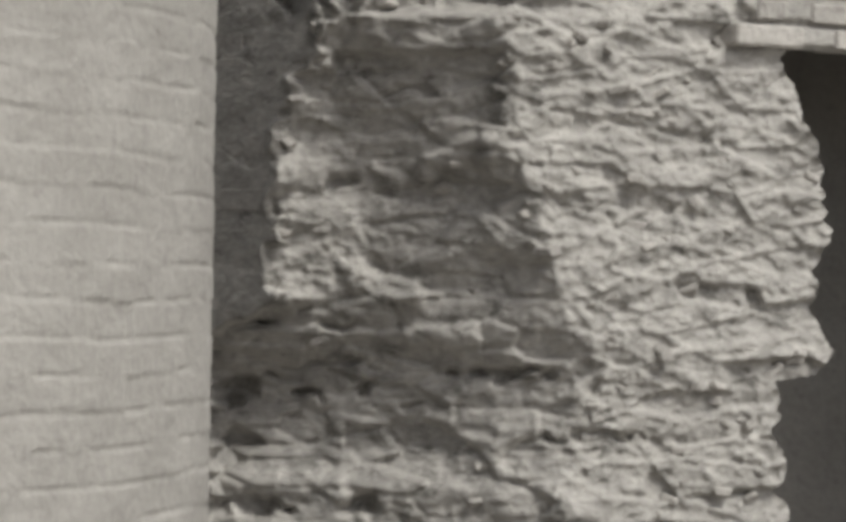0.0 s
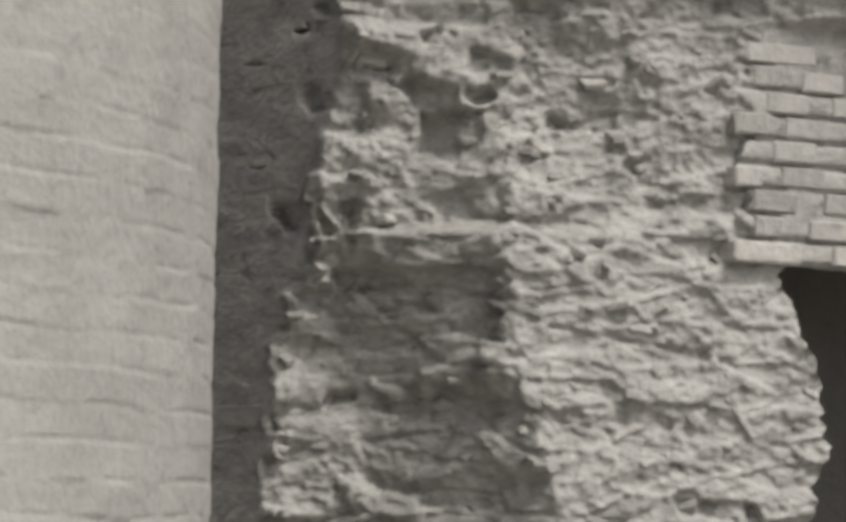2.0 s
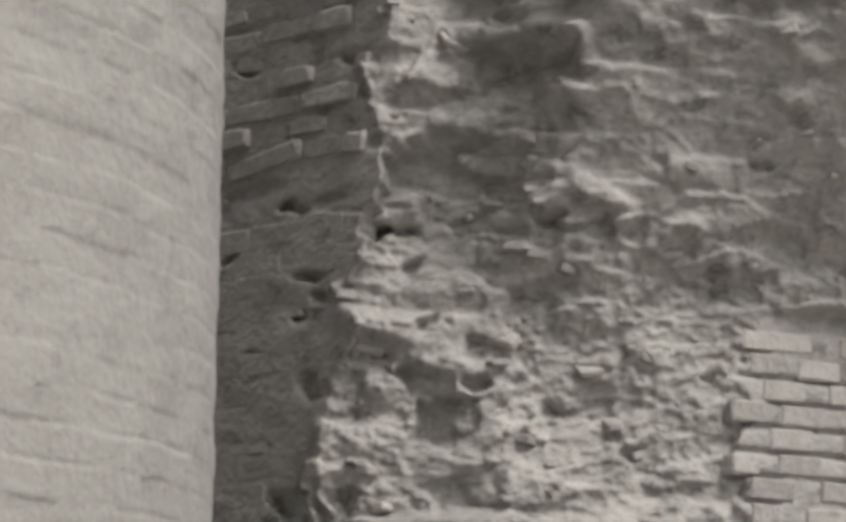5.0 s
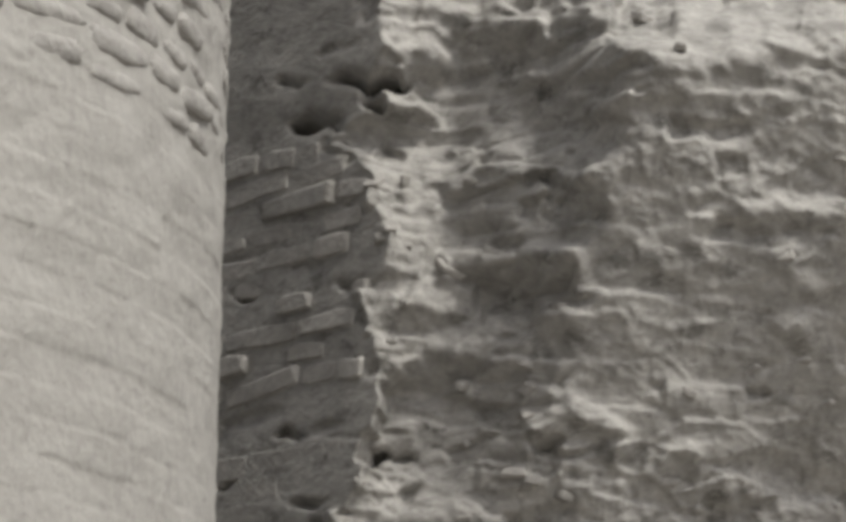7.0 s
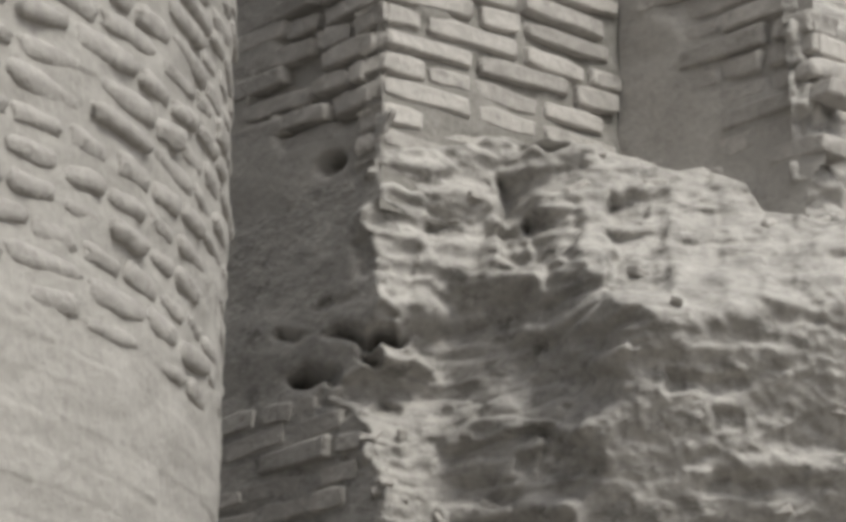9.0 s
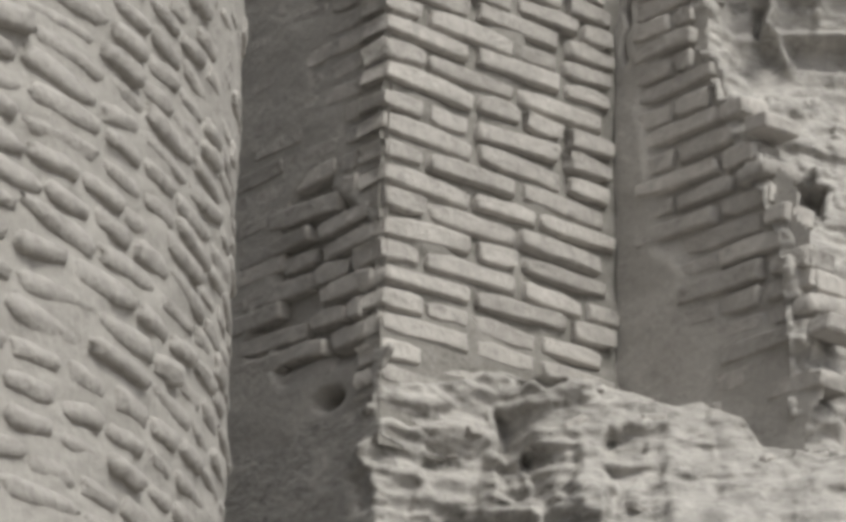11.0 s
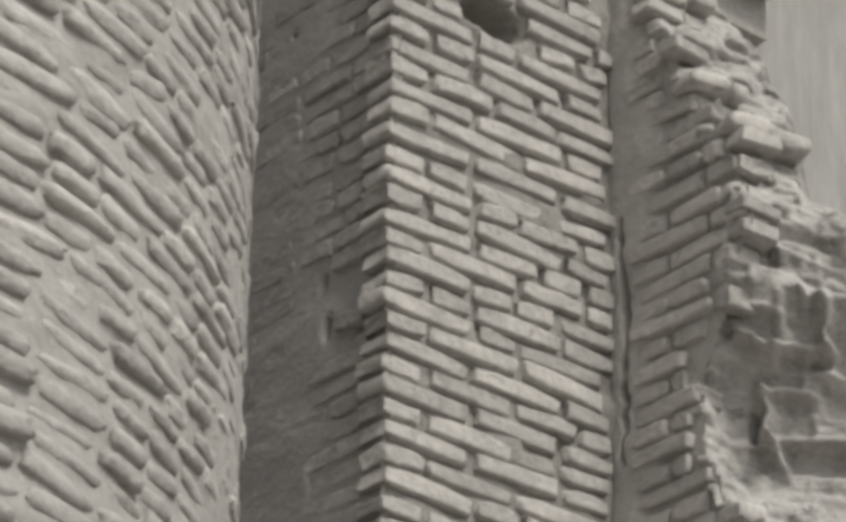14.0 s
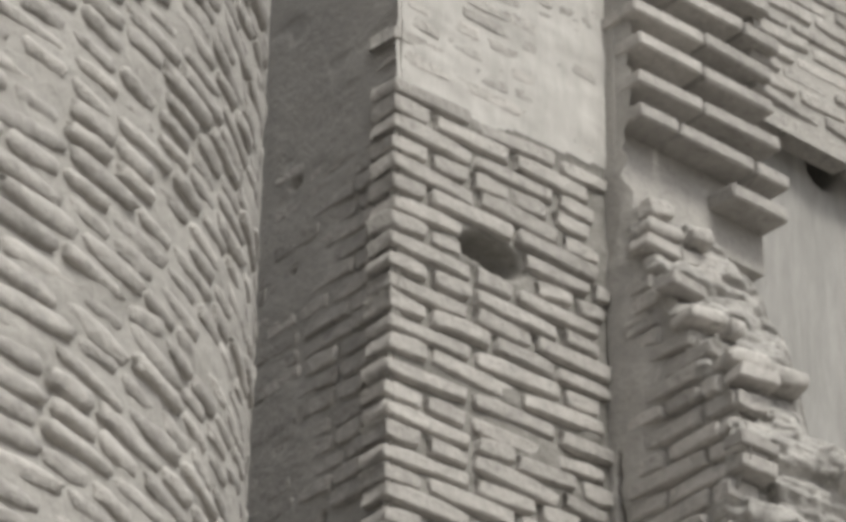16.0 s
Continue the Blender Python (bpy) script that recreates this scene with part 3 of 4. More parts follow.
    for xa, xb, za, zb, deep in PANELS:
        y = y + deep * np.clip(0.35 + 0.65 * (xb - x) / (xb - xa), 0, 1) * np.clip(0.65 + 0.35 * (app - za) / (zb - za), 0.65, 1) * (1 - smooth(xb - 0.012, xb + 0.012, x + 0.02 * fbm(x * 9, z * 15, 94, 2))) * smooth(xa - 0.008, xa + 0.008, x + 0.030 * fbm(x * 9, z * 15, 96, 2)) * smooth(za - 0.008, za + 0.008, app + 0.022 * fbm(x * 15, z * 9, 98, 2)) * (1 - smooth(zb - 0.008, zb + 0.008, app + 0.022 * fbm(x * 15, z * 9, 99, 2)))
    ux, uz = x + 0.035 * vnoise(x * 20, z * 20, 85), app + 0.018 * vnoise(x * 24, z * 24, 87)
    for hx, hz, sx, sz, deep in HOLES:
        q = ((ux - hx) / (sx * 1.25)) ** 2 + ((uz - hz) / (sz * 0.85)) ** 2 + (0.8 - 0.45 * smooth(3.9, 4.0, z)) * fbm(x * 26, z * 38, 81, 2)
        y = y + deep * (0.6 + 0.4 * smooth(3.9, 4.1, z)) * np.exp(-np.clip(q, 0, 20) ** 2)
    for xa, xb, za, zb, far in LEDGES:
        drop = za + (zb - za) * (x - xa) / (xb - xa) + 0.010 * vnoise(x * 17, x * 0, 88) - app
        y = y - far * (0.75 + 0.5 * vnoise(x * 13, z * 4, 89)) * smooth(xa - 0.02, xa + 0.02, x) * (1 - smooth(xb - 0.02, xb + 0.02, x)) * smooth(-0.014, 0.026, drop) * (1 - smooth(0.045, 0.11, drop)) * smooth(-0.95, -0.5, vnoise(x * 6 + 7 * za, z * 0, 86))
    # the brick patch is the old face: the core lies just behind it
    patch = smooth(0.86, 0.88, x + 0.04 * vnoise(z * 20, z * 0, 91)) * smooth(OPEN_TOP - 0.02, OPEN_TOP, z) * (1 - smooth(PATCH_TOP - 0.03, PATCH_TOP + 0.01, z))
    y = y * (1 - patch) + patch * (patch_y(x) + 0.009 + 0.002 * fbm(x * 12, z * 12, 93) + 0.034 * smooth(-0.5, 0.1, vnoise(x * 9, np.floor((z - OPEN_TOP) / 0.069 + 0.5) * 5, 97)) * np.exp(-((((z - OPEN_TOP) / 0.069 + 0.5) % 1 - 0.5) / 0.11) ** 2))
    y = y - 0.10 * smooth(0.70, 1.05, x) * smooth(4.05, 4.4, z)
    # ragged top edge: above it the core falls back to the wall
    top = np.interp(x, [-0.15, 0.0, 0.2, 0.45, 0.56, 0.75, 0.9, 0.95, 1.1], [4.74, 4.75, 4.79, 4.77, 4.73, 4.70, 4.67, 4.58, 4.56]) + 0.014 * fbm(x * 9, x * 0, 251)
    over = 1.6 + (z - 1.6) * 9.2 / y - top
    return y + 0.6 * smooth(0, 0.04, over) * rough


def patch_y(x):
    return 9.40 + 0.70 * (x - 0.97)


xs = np.concatenate([np.arange(-0.66, 1.22, 0.0052), np.arange(1.22, 1.95, 0.03)])
zs = np.concatenate([np.arange(0, 0.88, 0.04), np.arange(0.88, 4.9, 0.0052)])
X, Z = np.meshgrid(xs, zs, indexing="ij")
Y = blurred(ruin_depth(X, Z))
soft = smooth(3.0, 3.3, Z) * 0.6 + 0.4 * smooth(3.95, 4.15, Z)       # rain has melted the upper part
Y = Y * (1 - soft) + soft * blurred(blurred(Y))
P = np.stack([X * Y / 9.2, Y, Z], -1)
P[:, -1, 1] = P[-1, :, 1] = 10.6                # top and end of the core run back to the wall
mid_x, mid_z = (X[1:, 1:] + X[:-1, :-1]) / 2, (Z[1:, 1:] + Z[:-1, :-1]) / 2
hole = (mid_x > opening_edge(mid_z) + 0.02 * fbm(mid_z * 18, mid_z * 0, 95)) & (mid_x < 1.5) & (mid_z < OPEN_TOP)
v, f = sheet(P, ~hole & ~((mid_z > 4.62) & (mid_x < -0.16)))
ruin = new("wall_ruin", mesh_of("wall_ruin", v, f, RUBBLE))
tagged(ruin, "ruined wall face of broken brick and crumbling mortar", "wall", kind="structure")
lay(ruin, lambda s: (s * patch_y(s) / 9.2, patch_y(s), math.atan(0.642)), lambda z: 0.865 + 0.05 * math.sin(z * 37), lambda z: 1.5, OPEN_TOP, PATCH_TOP, 3, phase=OPEN_TOP % 0.0690, jut=0.0010, gap=0.026, course=0.0690, shapes=CRISP, mix=(2, 6, 0), even=0.03, lean=0.006, skew=0.004)

# ---- flank: shaded face between tower and arris ----
flank_mesh_s = np.append(np.arange(-1.2, -0.01, 0.010), -0.005)
S, Z = np.meshgrid(flank_mesh_s, np.arange(4.6, TOP, 0.010), indexing="ij")
a = radians(SHADE)
open_part = smooth(0.15, 0.45, 1 - ((S + 0.33) / 0.30) ** 2 - ((Z - 5.02) / 0.40) ** 2 + 0.35 * fbm(S * 6, Z * 6, 7))   # washed-out joints
bare = smooth(-0.34, -0.12, S + 0.13 * fbm(S * 3, Z * 4, 31) + np.interp(Z, [4.7, 5.3, 6.0, 6.4, 7.3, 7.8], [0.06, -0.10, 0.02, 0.16, 0.14, -0.12]))
off = -0.0013 - 0.0036 * fbm(S * 5, Z * 8, 3) + 0.019 * bare + 0.042 * open_part * smooth(4.76, 4.84, Z)
off = off + 0.006 * smooth(0.55, 0.8, vnoise(S * 9, Z * 14, 5))
FLANK_HOLES = [(-0.333, 6.378, 0.014, 0.030, 0.07), (-0.30, 6.22, 0.016, 0.040, 0.07), (-0.157, 6.17, 0.05, 0.012, 0.05), (-0.25, 4.69, 0.05, 0.026, 0.14), (-0.51, 7.35, 0.014, 0.011, 0.06), (-0.30, 6.86, 0.02, 0.016, 0.05), (-0.52, 7.69, 0.03, 0.02, 0.04)]
for hs, hz, ws, wz, deep in FLANK_HOLES:
    off = off + deep * np.exp(-np.clip(((S - hs) / ws) ** 2 + ((Z - hz) / wz) ** 2, 0, 20) ** 2)
P = np.stack([C[0] + S * math.cos(a) - off * math.sin(a), C[1] + S * math.sin(a) + off * math.cos(a), Z], -1)
v, f = sheet(P)
flank = new("wall_flank", mesh_of("wall_flank", v, f, MORTAR))
tagged(flank, "shaded brick flank of the buttress with open joints", "wall", kind="structure")
flank_path = straight(*C, SHADE)


def arris_s(z):            # how far the flank's bricks still reach towards the arris
    x = float(np.interp(z, *ARRIS))
    return -0.118 if z > 4.7 else (x - C[0]) / math.cos(a)


rf = random.Random(14)
by_hole = lambda s, z: any(abs(flank_path(s)[0] - h[0]) < h[2] * 1.2 + 0.07 and abs(z - h[1]) < h[3] + 0.03 for h in HOLES) or any(abs(s - h[0]) < h[2] + 0.09 and abs(z - h[1]) < h[3] + 0.025 for h in FLANK_HOLES)
washed = lambda s, z: ((s + 0.33) / 0.30) ** 2 + ((z - 5.02) / 0.40) ** 2 < 0.75
lay(flank, flank_path, lambda z: -0.80, lambda z: arris_s(z) - rf.uniform(0.02, 0.10), 0.9, 3.2, 11, jut=0.0012, skew=0.006, gap=0.014, lean=0.015, shapes=FLUSH, even=0.04, mix=(1, 3, 4), skip=lambda s, z: rf.random() < 0.05 or by_hole(s, z))
lay(flank, flank_path, lambda z: -0.80, lambda z: arris_s(z) + rf.uniform(-0.10, -0.02), 3.28, 4.08, 12, jut=0.007, gap=0.018, lean=0.05, even=0.15, tall=1.08, mix=(3, 4, 2), skip=lambda s, z: rf.random() < 0.10 or by_hole(s, z))
lay(flank, flank_path, lambda z: -0.80, arris_s, 4.72, 7.75, 13, jut=0.003, skew=0.008, gap=0.016, lean=0.02, tall=1.12, even=0.06, mix=(2, 3, 3), skip=lambda s, z: washed(s, z) or by_hole(s, z), rows=ROWS)
lay(flank, flank_path, lambda z: -0.72, lambda z: -0.06, 4.72, 5.45, 15, jut=0.005, gap=0.022, lean=0.04, tall=1.05, mix=(4, 4, 1), skip=lambda s, z: not washed(s, z) or rf.random() < 0.14 or by_hole(s, z))

# ---- niche back: the sunlit face with proud bricks ----
niche_path = straight(*C, LIT)
WIDE = (E[0] - C[0]) / math.cos(radians(LIT))
S, Z = np.meshgrid(np.linspace(0.0, WIDE + 0.05, 90), np.arange(4.5, TOP, 0.012), indexing="ij")
b = radians(LIT)
off = 0.025 - 0.010 * fbm(S * 5, Z * 8, 23) - 0.016 * smooth(0.45, 0.8, vnoise(S * 6, Z * 7, 24)) - 0.020 * (1 - smooth(4.72, 5.0, Z + 0.12 * fbm(S * 5, Z * 5, 22)))
band = smooth(7.83, 7.86, Z + 0.02 * fbm(S * 5, Z * 0, 6) - 0.08 * (S - 0.4))
off = off * (1 - band) + band * (0.012 - 0.006 * fbm(S * 6, Z * 9, 29))
off = np.maximum(off, 0.004)
P = np.stack([C[0] + S * math.cos(b) - off * math.sin(b), C[1] + S * math.sin(b) + off * math.cos(b), Z], -1)
rim = np.exp(-np.clip(((S - 0.415) / 0.175) ** 2 + ((Z - 7.35) / 0.09) ** 2 + 0.35 * fbm(S * 9, Z * 14, 25), 0, 20) ** 4)
P[..., 0] += 0.013 * rim * math.sin(b)        # mortar collar round the hole
P[..., 1] -= 0.013 * rim * math.cos(b)
pit = np.exp(-np.clip(((S - 0.415) / 0.128) ** 2 + ((Z - 7.35) / 0.062) ** 2 + 0.12 * fbm(S * 13, Z * 18, 26), 0, 20) ** 4)
P[..., 0] -= 0.17 * pit * math.sin(b)
P[..., 1] += 0.17 * pit * math.cos(b)
coat = (Z + 0.02 * fbm(S * 5, Z * 0, 6) - 0.08 * (S - 0.4) > 7.86)[1:, 1:]
v, f = sheet(P, ~coat)
niche = new("wall_niche", mesh_of("wall_niche", v, f, JOINT))
tagged(niche, "sunlit brick back of a tall niche with proud worn bricks", "wall", kind="structure")


def round_hole(left, right, z):            # bricks end at the rim of the hole
    t = (z - 7.35) / 0.098
    if abs(t) >= 1:
        return left, right
    half = 0.145 * math.sqrt(1 - t * t)
    if right < 0.415 - half or left > 0.415 + half:
        return left, right
    return (left, 0.415 - half) if 0.415 - half - left > right - 0.415 - half else (0.415 + half, right)


rn = random.Random(5)
lay(niche, niche_path, lambda z: rn.uniform(-0.008, 0.002) - 0.014 * min(1, max(0, (z - 5.5) / 0.5)), lambda z: WIDE - 0.01, 4.62, 7.85, 21, jut=0.004, mix=(3, 2, 6), gap=0.024, tall=1.06, even=0.11, lean=0.028, trim=round_hole, rows=ROWS)

v, f = sheet(P, coat)
ob = new("plaster_coat", mesh_of("plaster_coat", v, f, PLASTER))
ob.parent = niche
tagged(ob, "pale mortar wash over the top courses")
lay(niche, straight(C[0] - 0.0125 * math.sin(b), C[1] + 0.0125 * math.cos(b), LIT), lambda z: 0.0, lambda z: WIDE - 0.01, 7.87, 8.8, 27, jut=0.0012, mix=(2, 3, 6), gap=0.026)

# ---- reveal: shaded face on the other side of the niche, broken off along its outer edge ----
def reveal_end(z):
    x = np.interp(z, [4.5, 4.8, 5.15, 5.5, 5.9, 6.1, 6.4, 6.68, 7.0, 7.3, 7.55, 7.8], [1.08, 1.09, 1.07, 0.95, 0.83, 0.81, 0.90, 0.97, 0.86, 0.76, 0.69, 0.64])
    return (x - E[0]) / math.cos(radians(SHADE))


S, Z = np.meshgrid(np.concatenate([np.arange(-0.02, 0.10, 0.005), np.arange(0.10, 0.84, 0.016)]), np.arange(4.5, TOP, 0.008), indexing="ij")
off = 0.008 - 0.012 + 0.030 * smooth(0.06, 0.22, S + 0.08 * fbm(S * 4, Z * 4, 41)) * smooth(4.95, 5.25, Z + 0.9 * (S - 0.35) + 0.1 * fbm(S * 5, Z * 5, 42)) - 0.006 * fbm(S * 5, Z * 7, 43)
split = 0.03 + 0.022 * fbm(Z * 6, Z * 0, 47) + 0.010 * vnoise(Z * 27, Z * 0, 48)    # an old crack beside the corner
off = off + 0.28 * np.exp(-((S - split) / (0.011 + 0.005 * vnoise(Z * 22, Z * 0, 49))) ** 4) * smooth(5.9, 6.1, Z) * (1 - smooth(6.76, 6.80, Z))
P = np.stack([E[0] + S * math.cos(a) - off * math.sin(a), E[1] + S * math.sin(a) + off * math.cos(a), Z], -1)
keep = S[1:, 1:] < reveal_end(Z[1:, 1:]) - 0.02 + 0.03 * fbm(Z[1:, 1:] * 9, Z[1:, 1:] * 0, 45)
v, f = sheet(P, keep)
reveal = new("wall_reveal", mesh_of("wall_reveal", v, f, MORTAR))
tagged(reveal, "shaded brick side of the niche, broken off in steps", "wall", kind="structure")
reveal_path = straight(*E, SHADE)
rr = random.Random(8)
lay(reveal, reveal_path, lambda z: 0.065, lambda z: float(reveal_end(z)) + rr.uniform(-0.12, 0.01), 4.55, 7.9, 31, jut=0.005, gap=0.020, mix=(4, 4, 3), tall=1.10, lean=0.02, rows=ROWS)

# ---- broken end of the wall beside the niche ----
# where whole bricks fell out: from x, to x, bottom, top, depth; mortar ribs between them: from x, to x, height at either end
SOCKETS = [(1.03, 1.135, 5.285, 5.375, 0.13), (1.045, 1.125, 5.86, 5.98, 0.022), (1.05, 1.25, 5.745, 5.82, 0.03), (0.955, 1.01, 5.75, 5.82, 0.025), (0.945, 0.97, 5.85, 5.94, 0.05),
           (1.03, 1.18, 6.09, 6.12, 0.03), (1.06, 1.15, 6.20, 6.36, 0.02), (1.20, 1.26, 6.08, 6.32, 0.02), (0.92, 1.02, 6.20, 6.29, 0.02), (1.15, 1.25, 5.90, 6.02, 0.015)]
RIBS = [(0.90, 1.02, 6.20, 6.15), (1.02, 1.19, 6.145, 6.145), (0.985, 0.99, 6.01, 5.85), (0.99, 1.038, 5.85, 5.74), (1.0, 1.26, 5.838, 5.832), (1.175, 1.18, 6.34, 6.16), (0.985, 1.12, 6.0, 6.0)]


def stump_depth(x, z):
    xe = E[0] + reveal_end(z) * math.cos(radians(SHADE)) - 0.02
    y = reveal_y(xe) + 0.03 + 0.62 * np.clip(x - xe, 0, None) + 0.6 * np.clip(xe - x, 0, None)
    hollow = smooth(0.0, 0.06, x - xe - 0.03 + 0.03 * fbm(x * 9, z * 9, 319)) * smooth(5.72, 5.82, z + 0.05 * fbm(x * 6, z * 0, 317)) * (1 - smooth(6.40, 6.50, z + 0.1 * (x - 1.0)))
    y = y + hollow * (0.05 - 0.5 * np.clip(x - xe - 0.05, 0, 0.5) - 0.30 * (z - 6.1))
    flat = 1 - 0.5 * hollow
    step = np.floor(z / COURSE + 0.25 * vnoise(x * 7, z * 3, 313))
    d = 0.05 * (lattice(step, np.floor(x / 0.13 + 0.5 * step), 315) - 0.5) + lumps(x, z, 0.14, 0.07, 311, 0.035, 0.25) + lumps(x, z, 0.06, 0.028, 321, 0.014, 0.3) + 0.005 * fbm(x * 30, z * 60, 331, 2)
    # mortar ribs left standing where whole bricks fell out
    wz, wx = z + 0.10 * x + 0.012 * vnoise(x * 9, z * 9, 341), x + 0.012 * vnoise(x * 8, z * 8, 343)
    tier = np.floor(wz / 0.13)
    rib = np.maximum(np.exp(-((wz / 0.13 - tier - 0.5) / 0.07) ** 2), np.exp(-(((wx / 0.15 + 0.5 * tier + 0.3 * lattice(tier, tier, 345)) % 1 - 0.5) / 0.06) ** 2))
    d = d * (1 - 0.6 * hollow) + hollow * 0.05 * rib * smooth(-0.6, 0.2, vnoise(x * 7, z * 7, 347))
    y = y - flat * d
    app = 1.6 + (z - 1.6) * 9.2 / y
    px, pz = x + 0.012 * fbm(x * 12, z * 18, 351, 2), app + 0.010 * fbm(x * 18, z * 12, 353, 2)
    for xa, xb, za, zb, deep in SOCKETS:
        y = y + deep * smooth(xa - 0.010, xa + 0.010, px) * (1 - smooth(xb - 0.010, xb + 0.010, px)) * smooth(za - 0.010, za + 0.010, pz) * (1 - smooth(zb - 0.010, zb + 0.010, pz))
    for xa, xb, za, zb in RIBS:
        t = np.clip(((px - xa) * (xb - xa) + (pz - za) * (zb - za)) / ((xb - xa) ** 2 + (zb - za) ** 2), 0, 1)
        y = y - 0.055 * np.exp(-((px - xa - t * (xb - xa)) ** 2 + (pz - za - t * (zb - za)) ** 2) / 0.016 ** 2)
    outer = np.interp(z, [4.5, 6.6, 6.75, 7.0, 7.2, 7.47, 7.6, 7.75], [1.8, 1.7, 1.16, 1.09, 1.06, 0.99, 0.92, 0.80]) + 0.03 * fbm(z * 11, z * 0, 155)
    return y + 0.9 * smooth(0.0, 0.10, x - outer)


X, Z = np.meshgrid(np.arange(0.60, 1.75, 0.007), np.arange(4.45, 7.85, 0.007), indexing="ij")
Y = blurred(stump_depth(X, Z))
P = np.stack([X * Y / 9.2, Y, Z], -1)
xe = E[0] + reveal_end(Z) * math.cos(radians(SHADE))
v, f = sheet(P, (X > xe - 0.06)[1:, 1:] & (Y < 10.2)[1:, 1:] & (Z < 7.71 + 0.03 * fbm(X * 12, X * 0, 157))[1:, 1:])
stump = new("wall_stump", mesh_of("wall_stump", v, f, RUBBLE))
tagged(stump, "broken end of a brick wall with torn courses", "wall", kind="structure")
rr = random.Random(18)
for k, zc in enumerate(ROWS):
    if not 4.75 < zc < 7.72:
        continue
    x0 = E[0] + (float(reveal_end(zc)) - 0.01) * math.cos(a)
    far = float(np.interp(zc, [4.7, 5.5, 5.7, 6.4, 6.6, 7.0, 7.47, 7.7], [0.22, 0.30, 0.05, 0.05, 0.25, 0.34, 0.36, 0.20]))
    lay(stump, straight(x0, reveal_y(x0) - 0.005, LIT - 6 + rr.uniform(-9, 7)), lambda z: rr.uniform(-0.03, 0.02), lambda z: far * rr.uniform(0.45, 1.1), 0, 9, 700 + k,
        jut=0.034, lean=0.05, skip=lambda s, z: rr.random() < 0.32 or 5.24 < z < 5.37 and 1.0 < x0 + 0.8 * s < 1.22, mix=(5, 4, 1), shapes=(TORN, ROUND, SHAPES)[k % 3], skew=0.08, tall=1.1, rows=[zc])

# ---- pale plastered wall behind the broken end ----
S, Z = np.meshgrid(np.arange(0, 1.3, 0.014), np.arange(4.5, TOP, 0.02), indexing="ij")
off = 0.012 * fbm(S * 4, Z * 1.2, 61) + 0.004 * fbm(S * 30, Z * 5, 63)
off = off + 0.16 * np.exp(-np.clip(((S - 0.71) / 0.07) ** 2 + ((Z - 8.41) / 0.09) ** 2, 0, 20) ** 3)     # putlog hole
P = np.stack([0.84 + S * math.cos(b) - off * math.sin(b), 9.86 + S * math.sin(b) + off * math.cos(b), Z], -1)
v, f = sheet(P)
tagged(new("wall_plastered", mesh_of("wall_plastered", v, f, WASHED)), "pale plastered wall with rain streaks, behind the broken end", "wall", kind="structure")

# ---- corbel: single courses of whole bricks that stand out of a recessed ground ----
corbel_path = straight(0.668, 9.47, LIT)
corbel = new("corbel")
tagged(corbel, "corbel of whole pale bricks standing out in rows", "corbel")
core = bmesh.new()
bmesh.ops.create_cube(core, size=1.0, matrix=Matrix.Translation((0, 0, 0)))
for q in core.verts:
    q.co = Vector(((q.co.x + 0.5) * 0.70, (q.co.y + 0.5) * 0.5, 7.74 + (q.co.z + 0.5) * (TOP - 7.74)))
core.transform(pose(0.668 - 0.125 * math.sin(b), 9.47 + 0.125 * math.cos(b), 0, 0, 0, LIT))
part("backing", core, MORTAR, corbel, "recessed mortared ground")
LONG = [brick_shape(0.3, 0.057, 0.24, 0.008, 400 + k, True) for k in range(5)]
rnd = random.Random(4)
# each course: height of its middle and where its bricks begin and end
for z, ends in ((7.928, (0.43, 0.71)), (8.062, (0.0, 0.19, 0.555, 0.72)), (8.205, (0.0, 0.31, 0.68)), (8.358, (0.0, 0.315, 0.66)), (8.495, (-0.02, 0.32, 0.66)), (8.64, (0.0, 0.20, 0.52, 0.70)), (8.785, (0.0, 0.31, 0.66))):
    for s0, s1 in zip(ends, ends[1:]):
        x, y, ang = corbel_path((s0 + s1) / 2)
        ob = new("brick", rnd.choice(LONG))
        ob.matrix_world = pose(x, y, z + rnd.uniform(-0.003, 0.003), rnd.gauss(0, 0.8), rnd.gauss(0, 0.8), LIT + rnd.gauss(0, 1.0)) @ Matrix.Diagonal(((s1 - s0 - rnd.uniform(0.006, 0.016)) / 0.3, 1, 1, 1))
        ob.parent = corbel

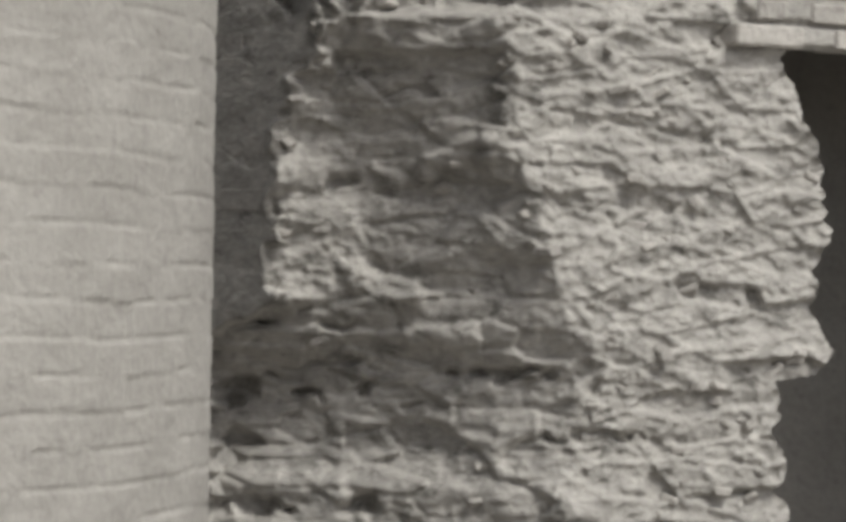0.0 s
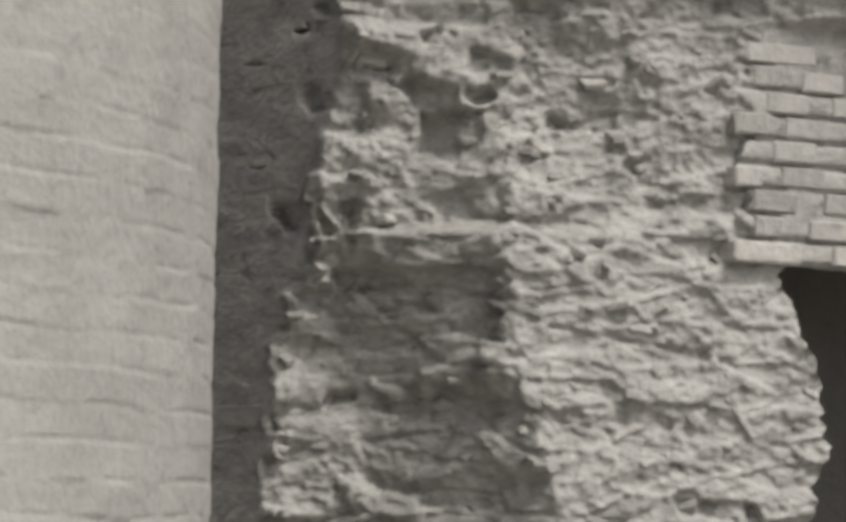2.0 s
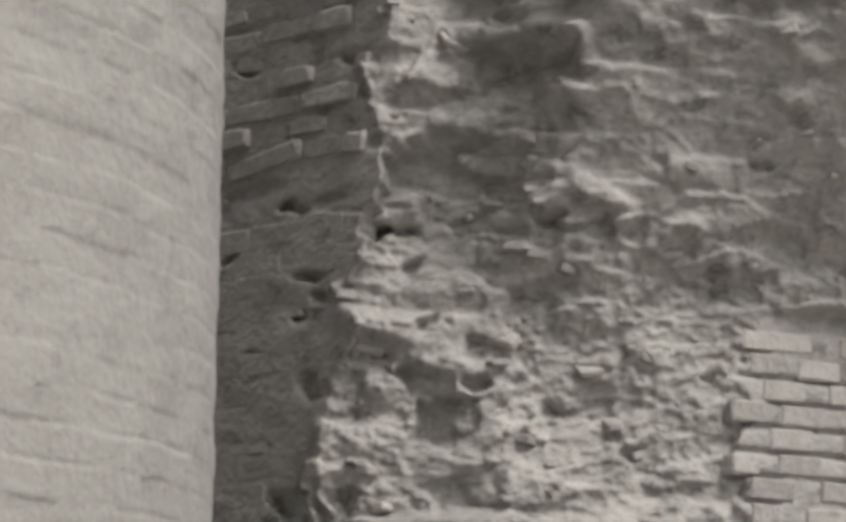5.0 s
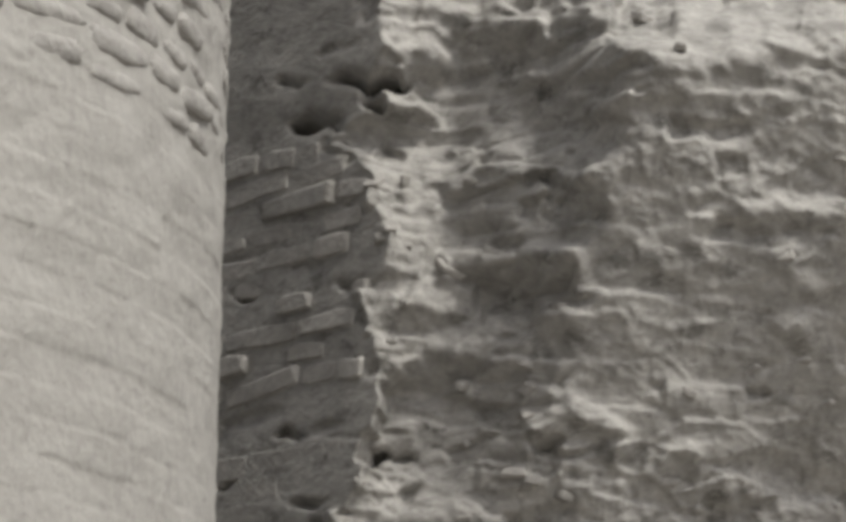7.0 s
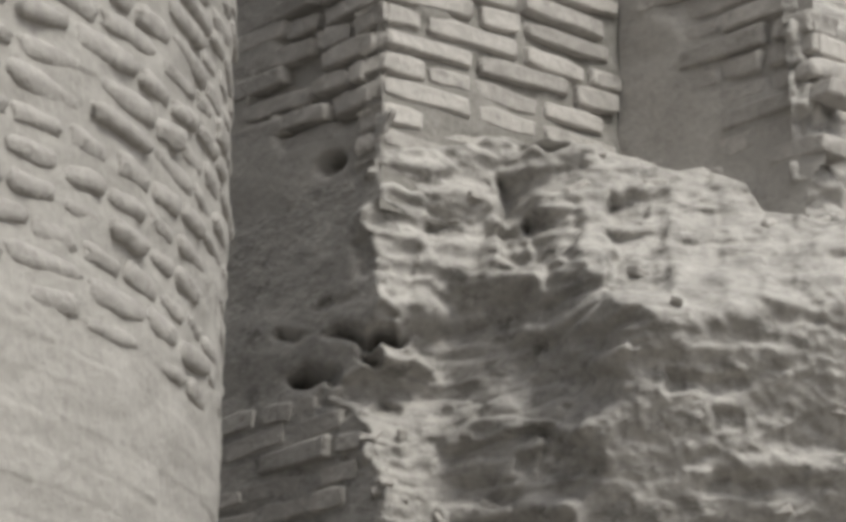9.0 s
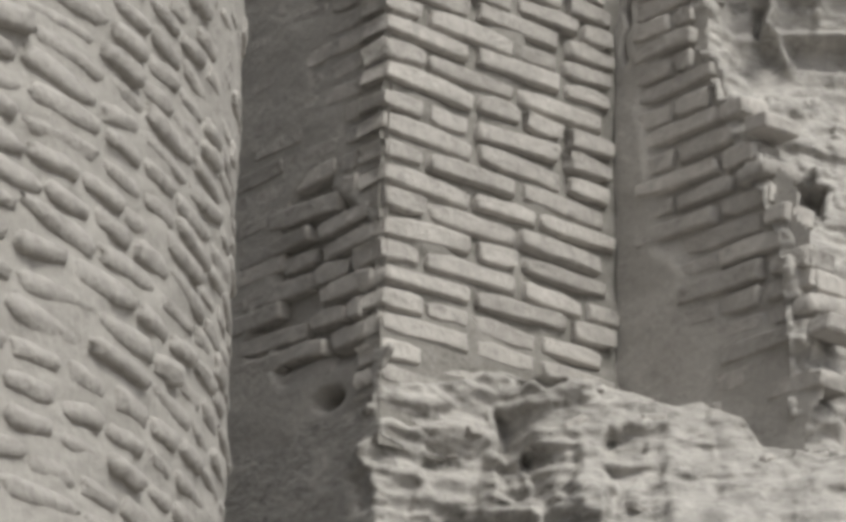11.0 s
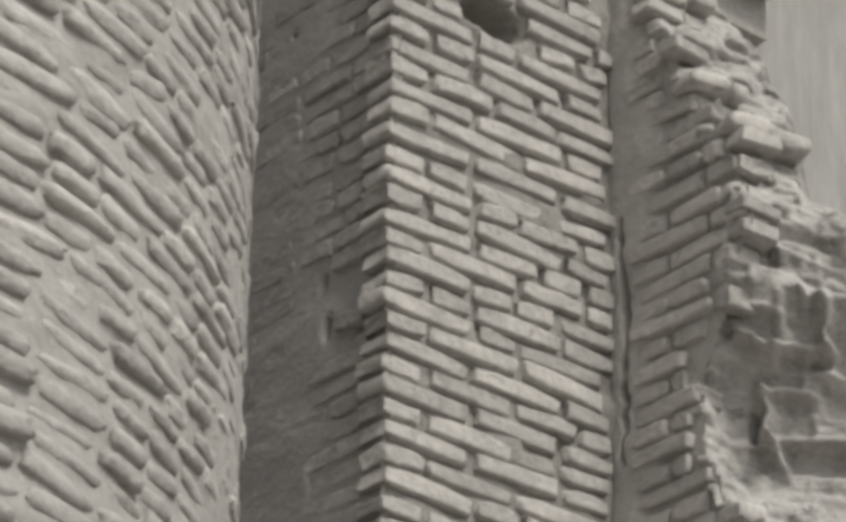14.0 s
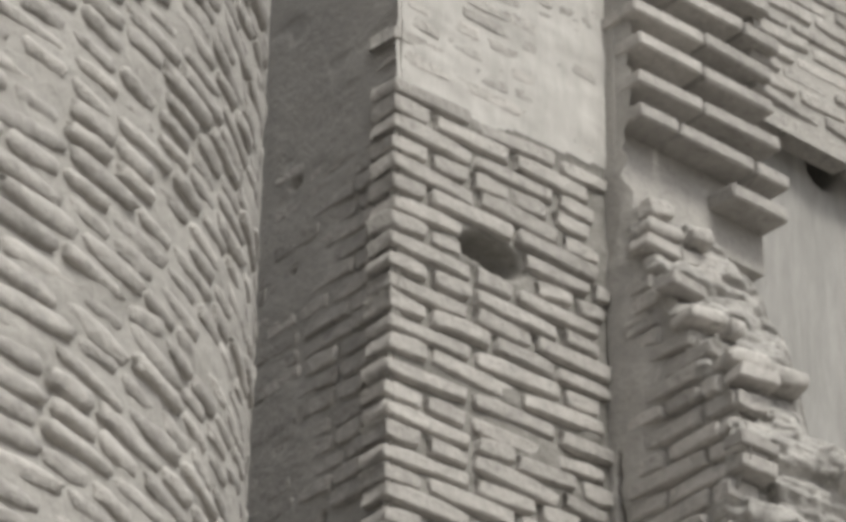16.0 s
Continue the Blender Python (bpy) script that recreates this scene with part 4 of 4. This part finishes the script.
# ---- brick face above the plaster ----
upper_at = (1.10, 9.90)
upper_path = straight(*upper_at, LIT)
S, Z = np.meshgrid(np.arange(0.0, 1.3, 0.03), np.arange(8.34, TOP, 0.03), indexing="ij")
P = np.stack([upper_at[0] + S * math.cos(b) - 0.012 * math.sin(b), upper_at[1] + S * math.sin(b) + 0.012 * math.cos(b), Z], -1)
v, f = sheet(P)
upper = new("wall_upper", mesh_of("wall_upper", v, f, MORTAR))
tagged(upper, "sunlit brick face above the plastered wall", "wall", kind="structure")
lay(upper, upper_path, lambda z: 0.0, lambda z: 0.9, 8.34, 9.2, 51, jut=0.005)

# ---- the tower's bricks and the loose brickbats ----
lay(tower, tower_path, lambda z: 0.0, lambda z: ARC, 3.3, 7.2, 61, own=lambda s, z: 4.45 < z < 5.75, jut=0.004, mix=(6, 3, 0), gap=0.018, lean=0.05, tall=0.84, even=0.16, skew=0.03, shapes=ROUND, rows=TOWER_ROWS)


SHARDS = [shard_shape(900 + k) for k in range(14)]
rnd = random.Random(77)
placed, verts, faces = 0, [], []
for _ in range(520):
    x, z = rnd.uniform(-0.45, 1.25), rnd.uniform(0.92, 4.78)
    r1, v1, r2 = (float(q) for q in across(z))
    if x < r1 or (x > float(opening_edge(z)) - 0.02 and z < OPEN_TOP) or (x > 0.84 and OPEN_TOP <= z < PATCH_TOP):
        continue
    if v1 < x < r2 - 0.05 and rnd.random() < 0.85 or (x > 0.4 and 3.1 < z < 3.95 and rnd.random() < 0.9):
        continue
    if z > 3.9 and rnd.random() < 0.75:
        continue
    y = float(ruin_depth(np.array([x]), np.array([z]))[0])
    k = rnd.uniform(0.25, 0.55)
    m = (Matrix.Translation((x * y / 9.2, y + rnd.uniform(-0.008, 0.02), z))
         @ Euler((rnd.gauss(0, 0.45), rnd.gauss(0, 0.25), rnd.gauss(0.3, 0.7))).to_matrix().to_4x4() @ Matrix.Diagonal((k * rnd.uniform(0.8, 1.5), k, k, 1)))
    me = rnd.choice(SHARDS)
    if placed < 300 and k > 0.38:
        ob = new("broken_brick", me)
        ob.matrix_world = m
        ob.parent = ruin
        placed += 1
    else:
        base = len(verts)
        verts += [m @ q.co for q in me.vertices]
        faces += [[base + i for i in p.vertices] for p in me.polygons]
ob = new("brick_crumbs", mesh_of("brick_crumbs", verts, faces, SHARD, True))
ob.parent = ruin
tagged(ob, "small crumbled brick pieces in the core", kind="stuff")
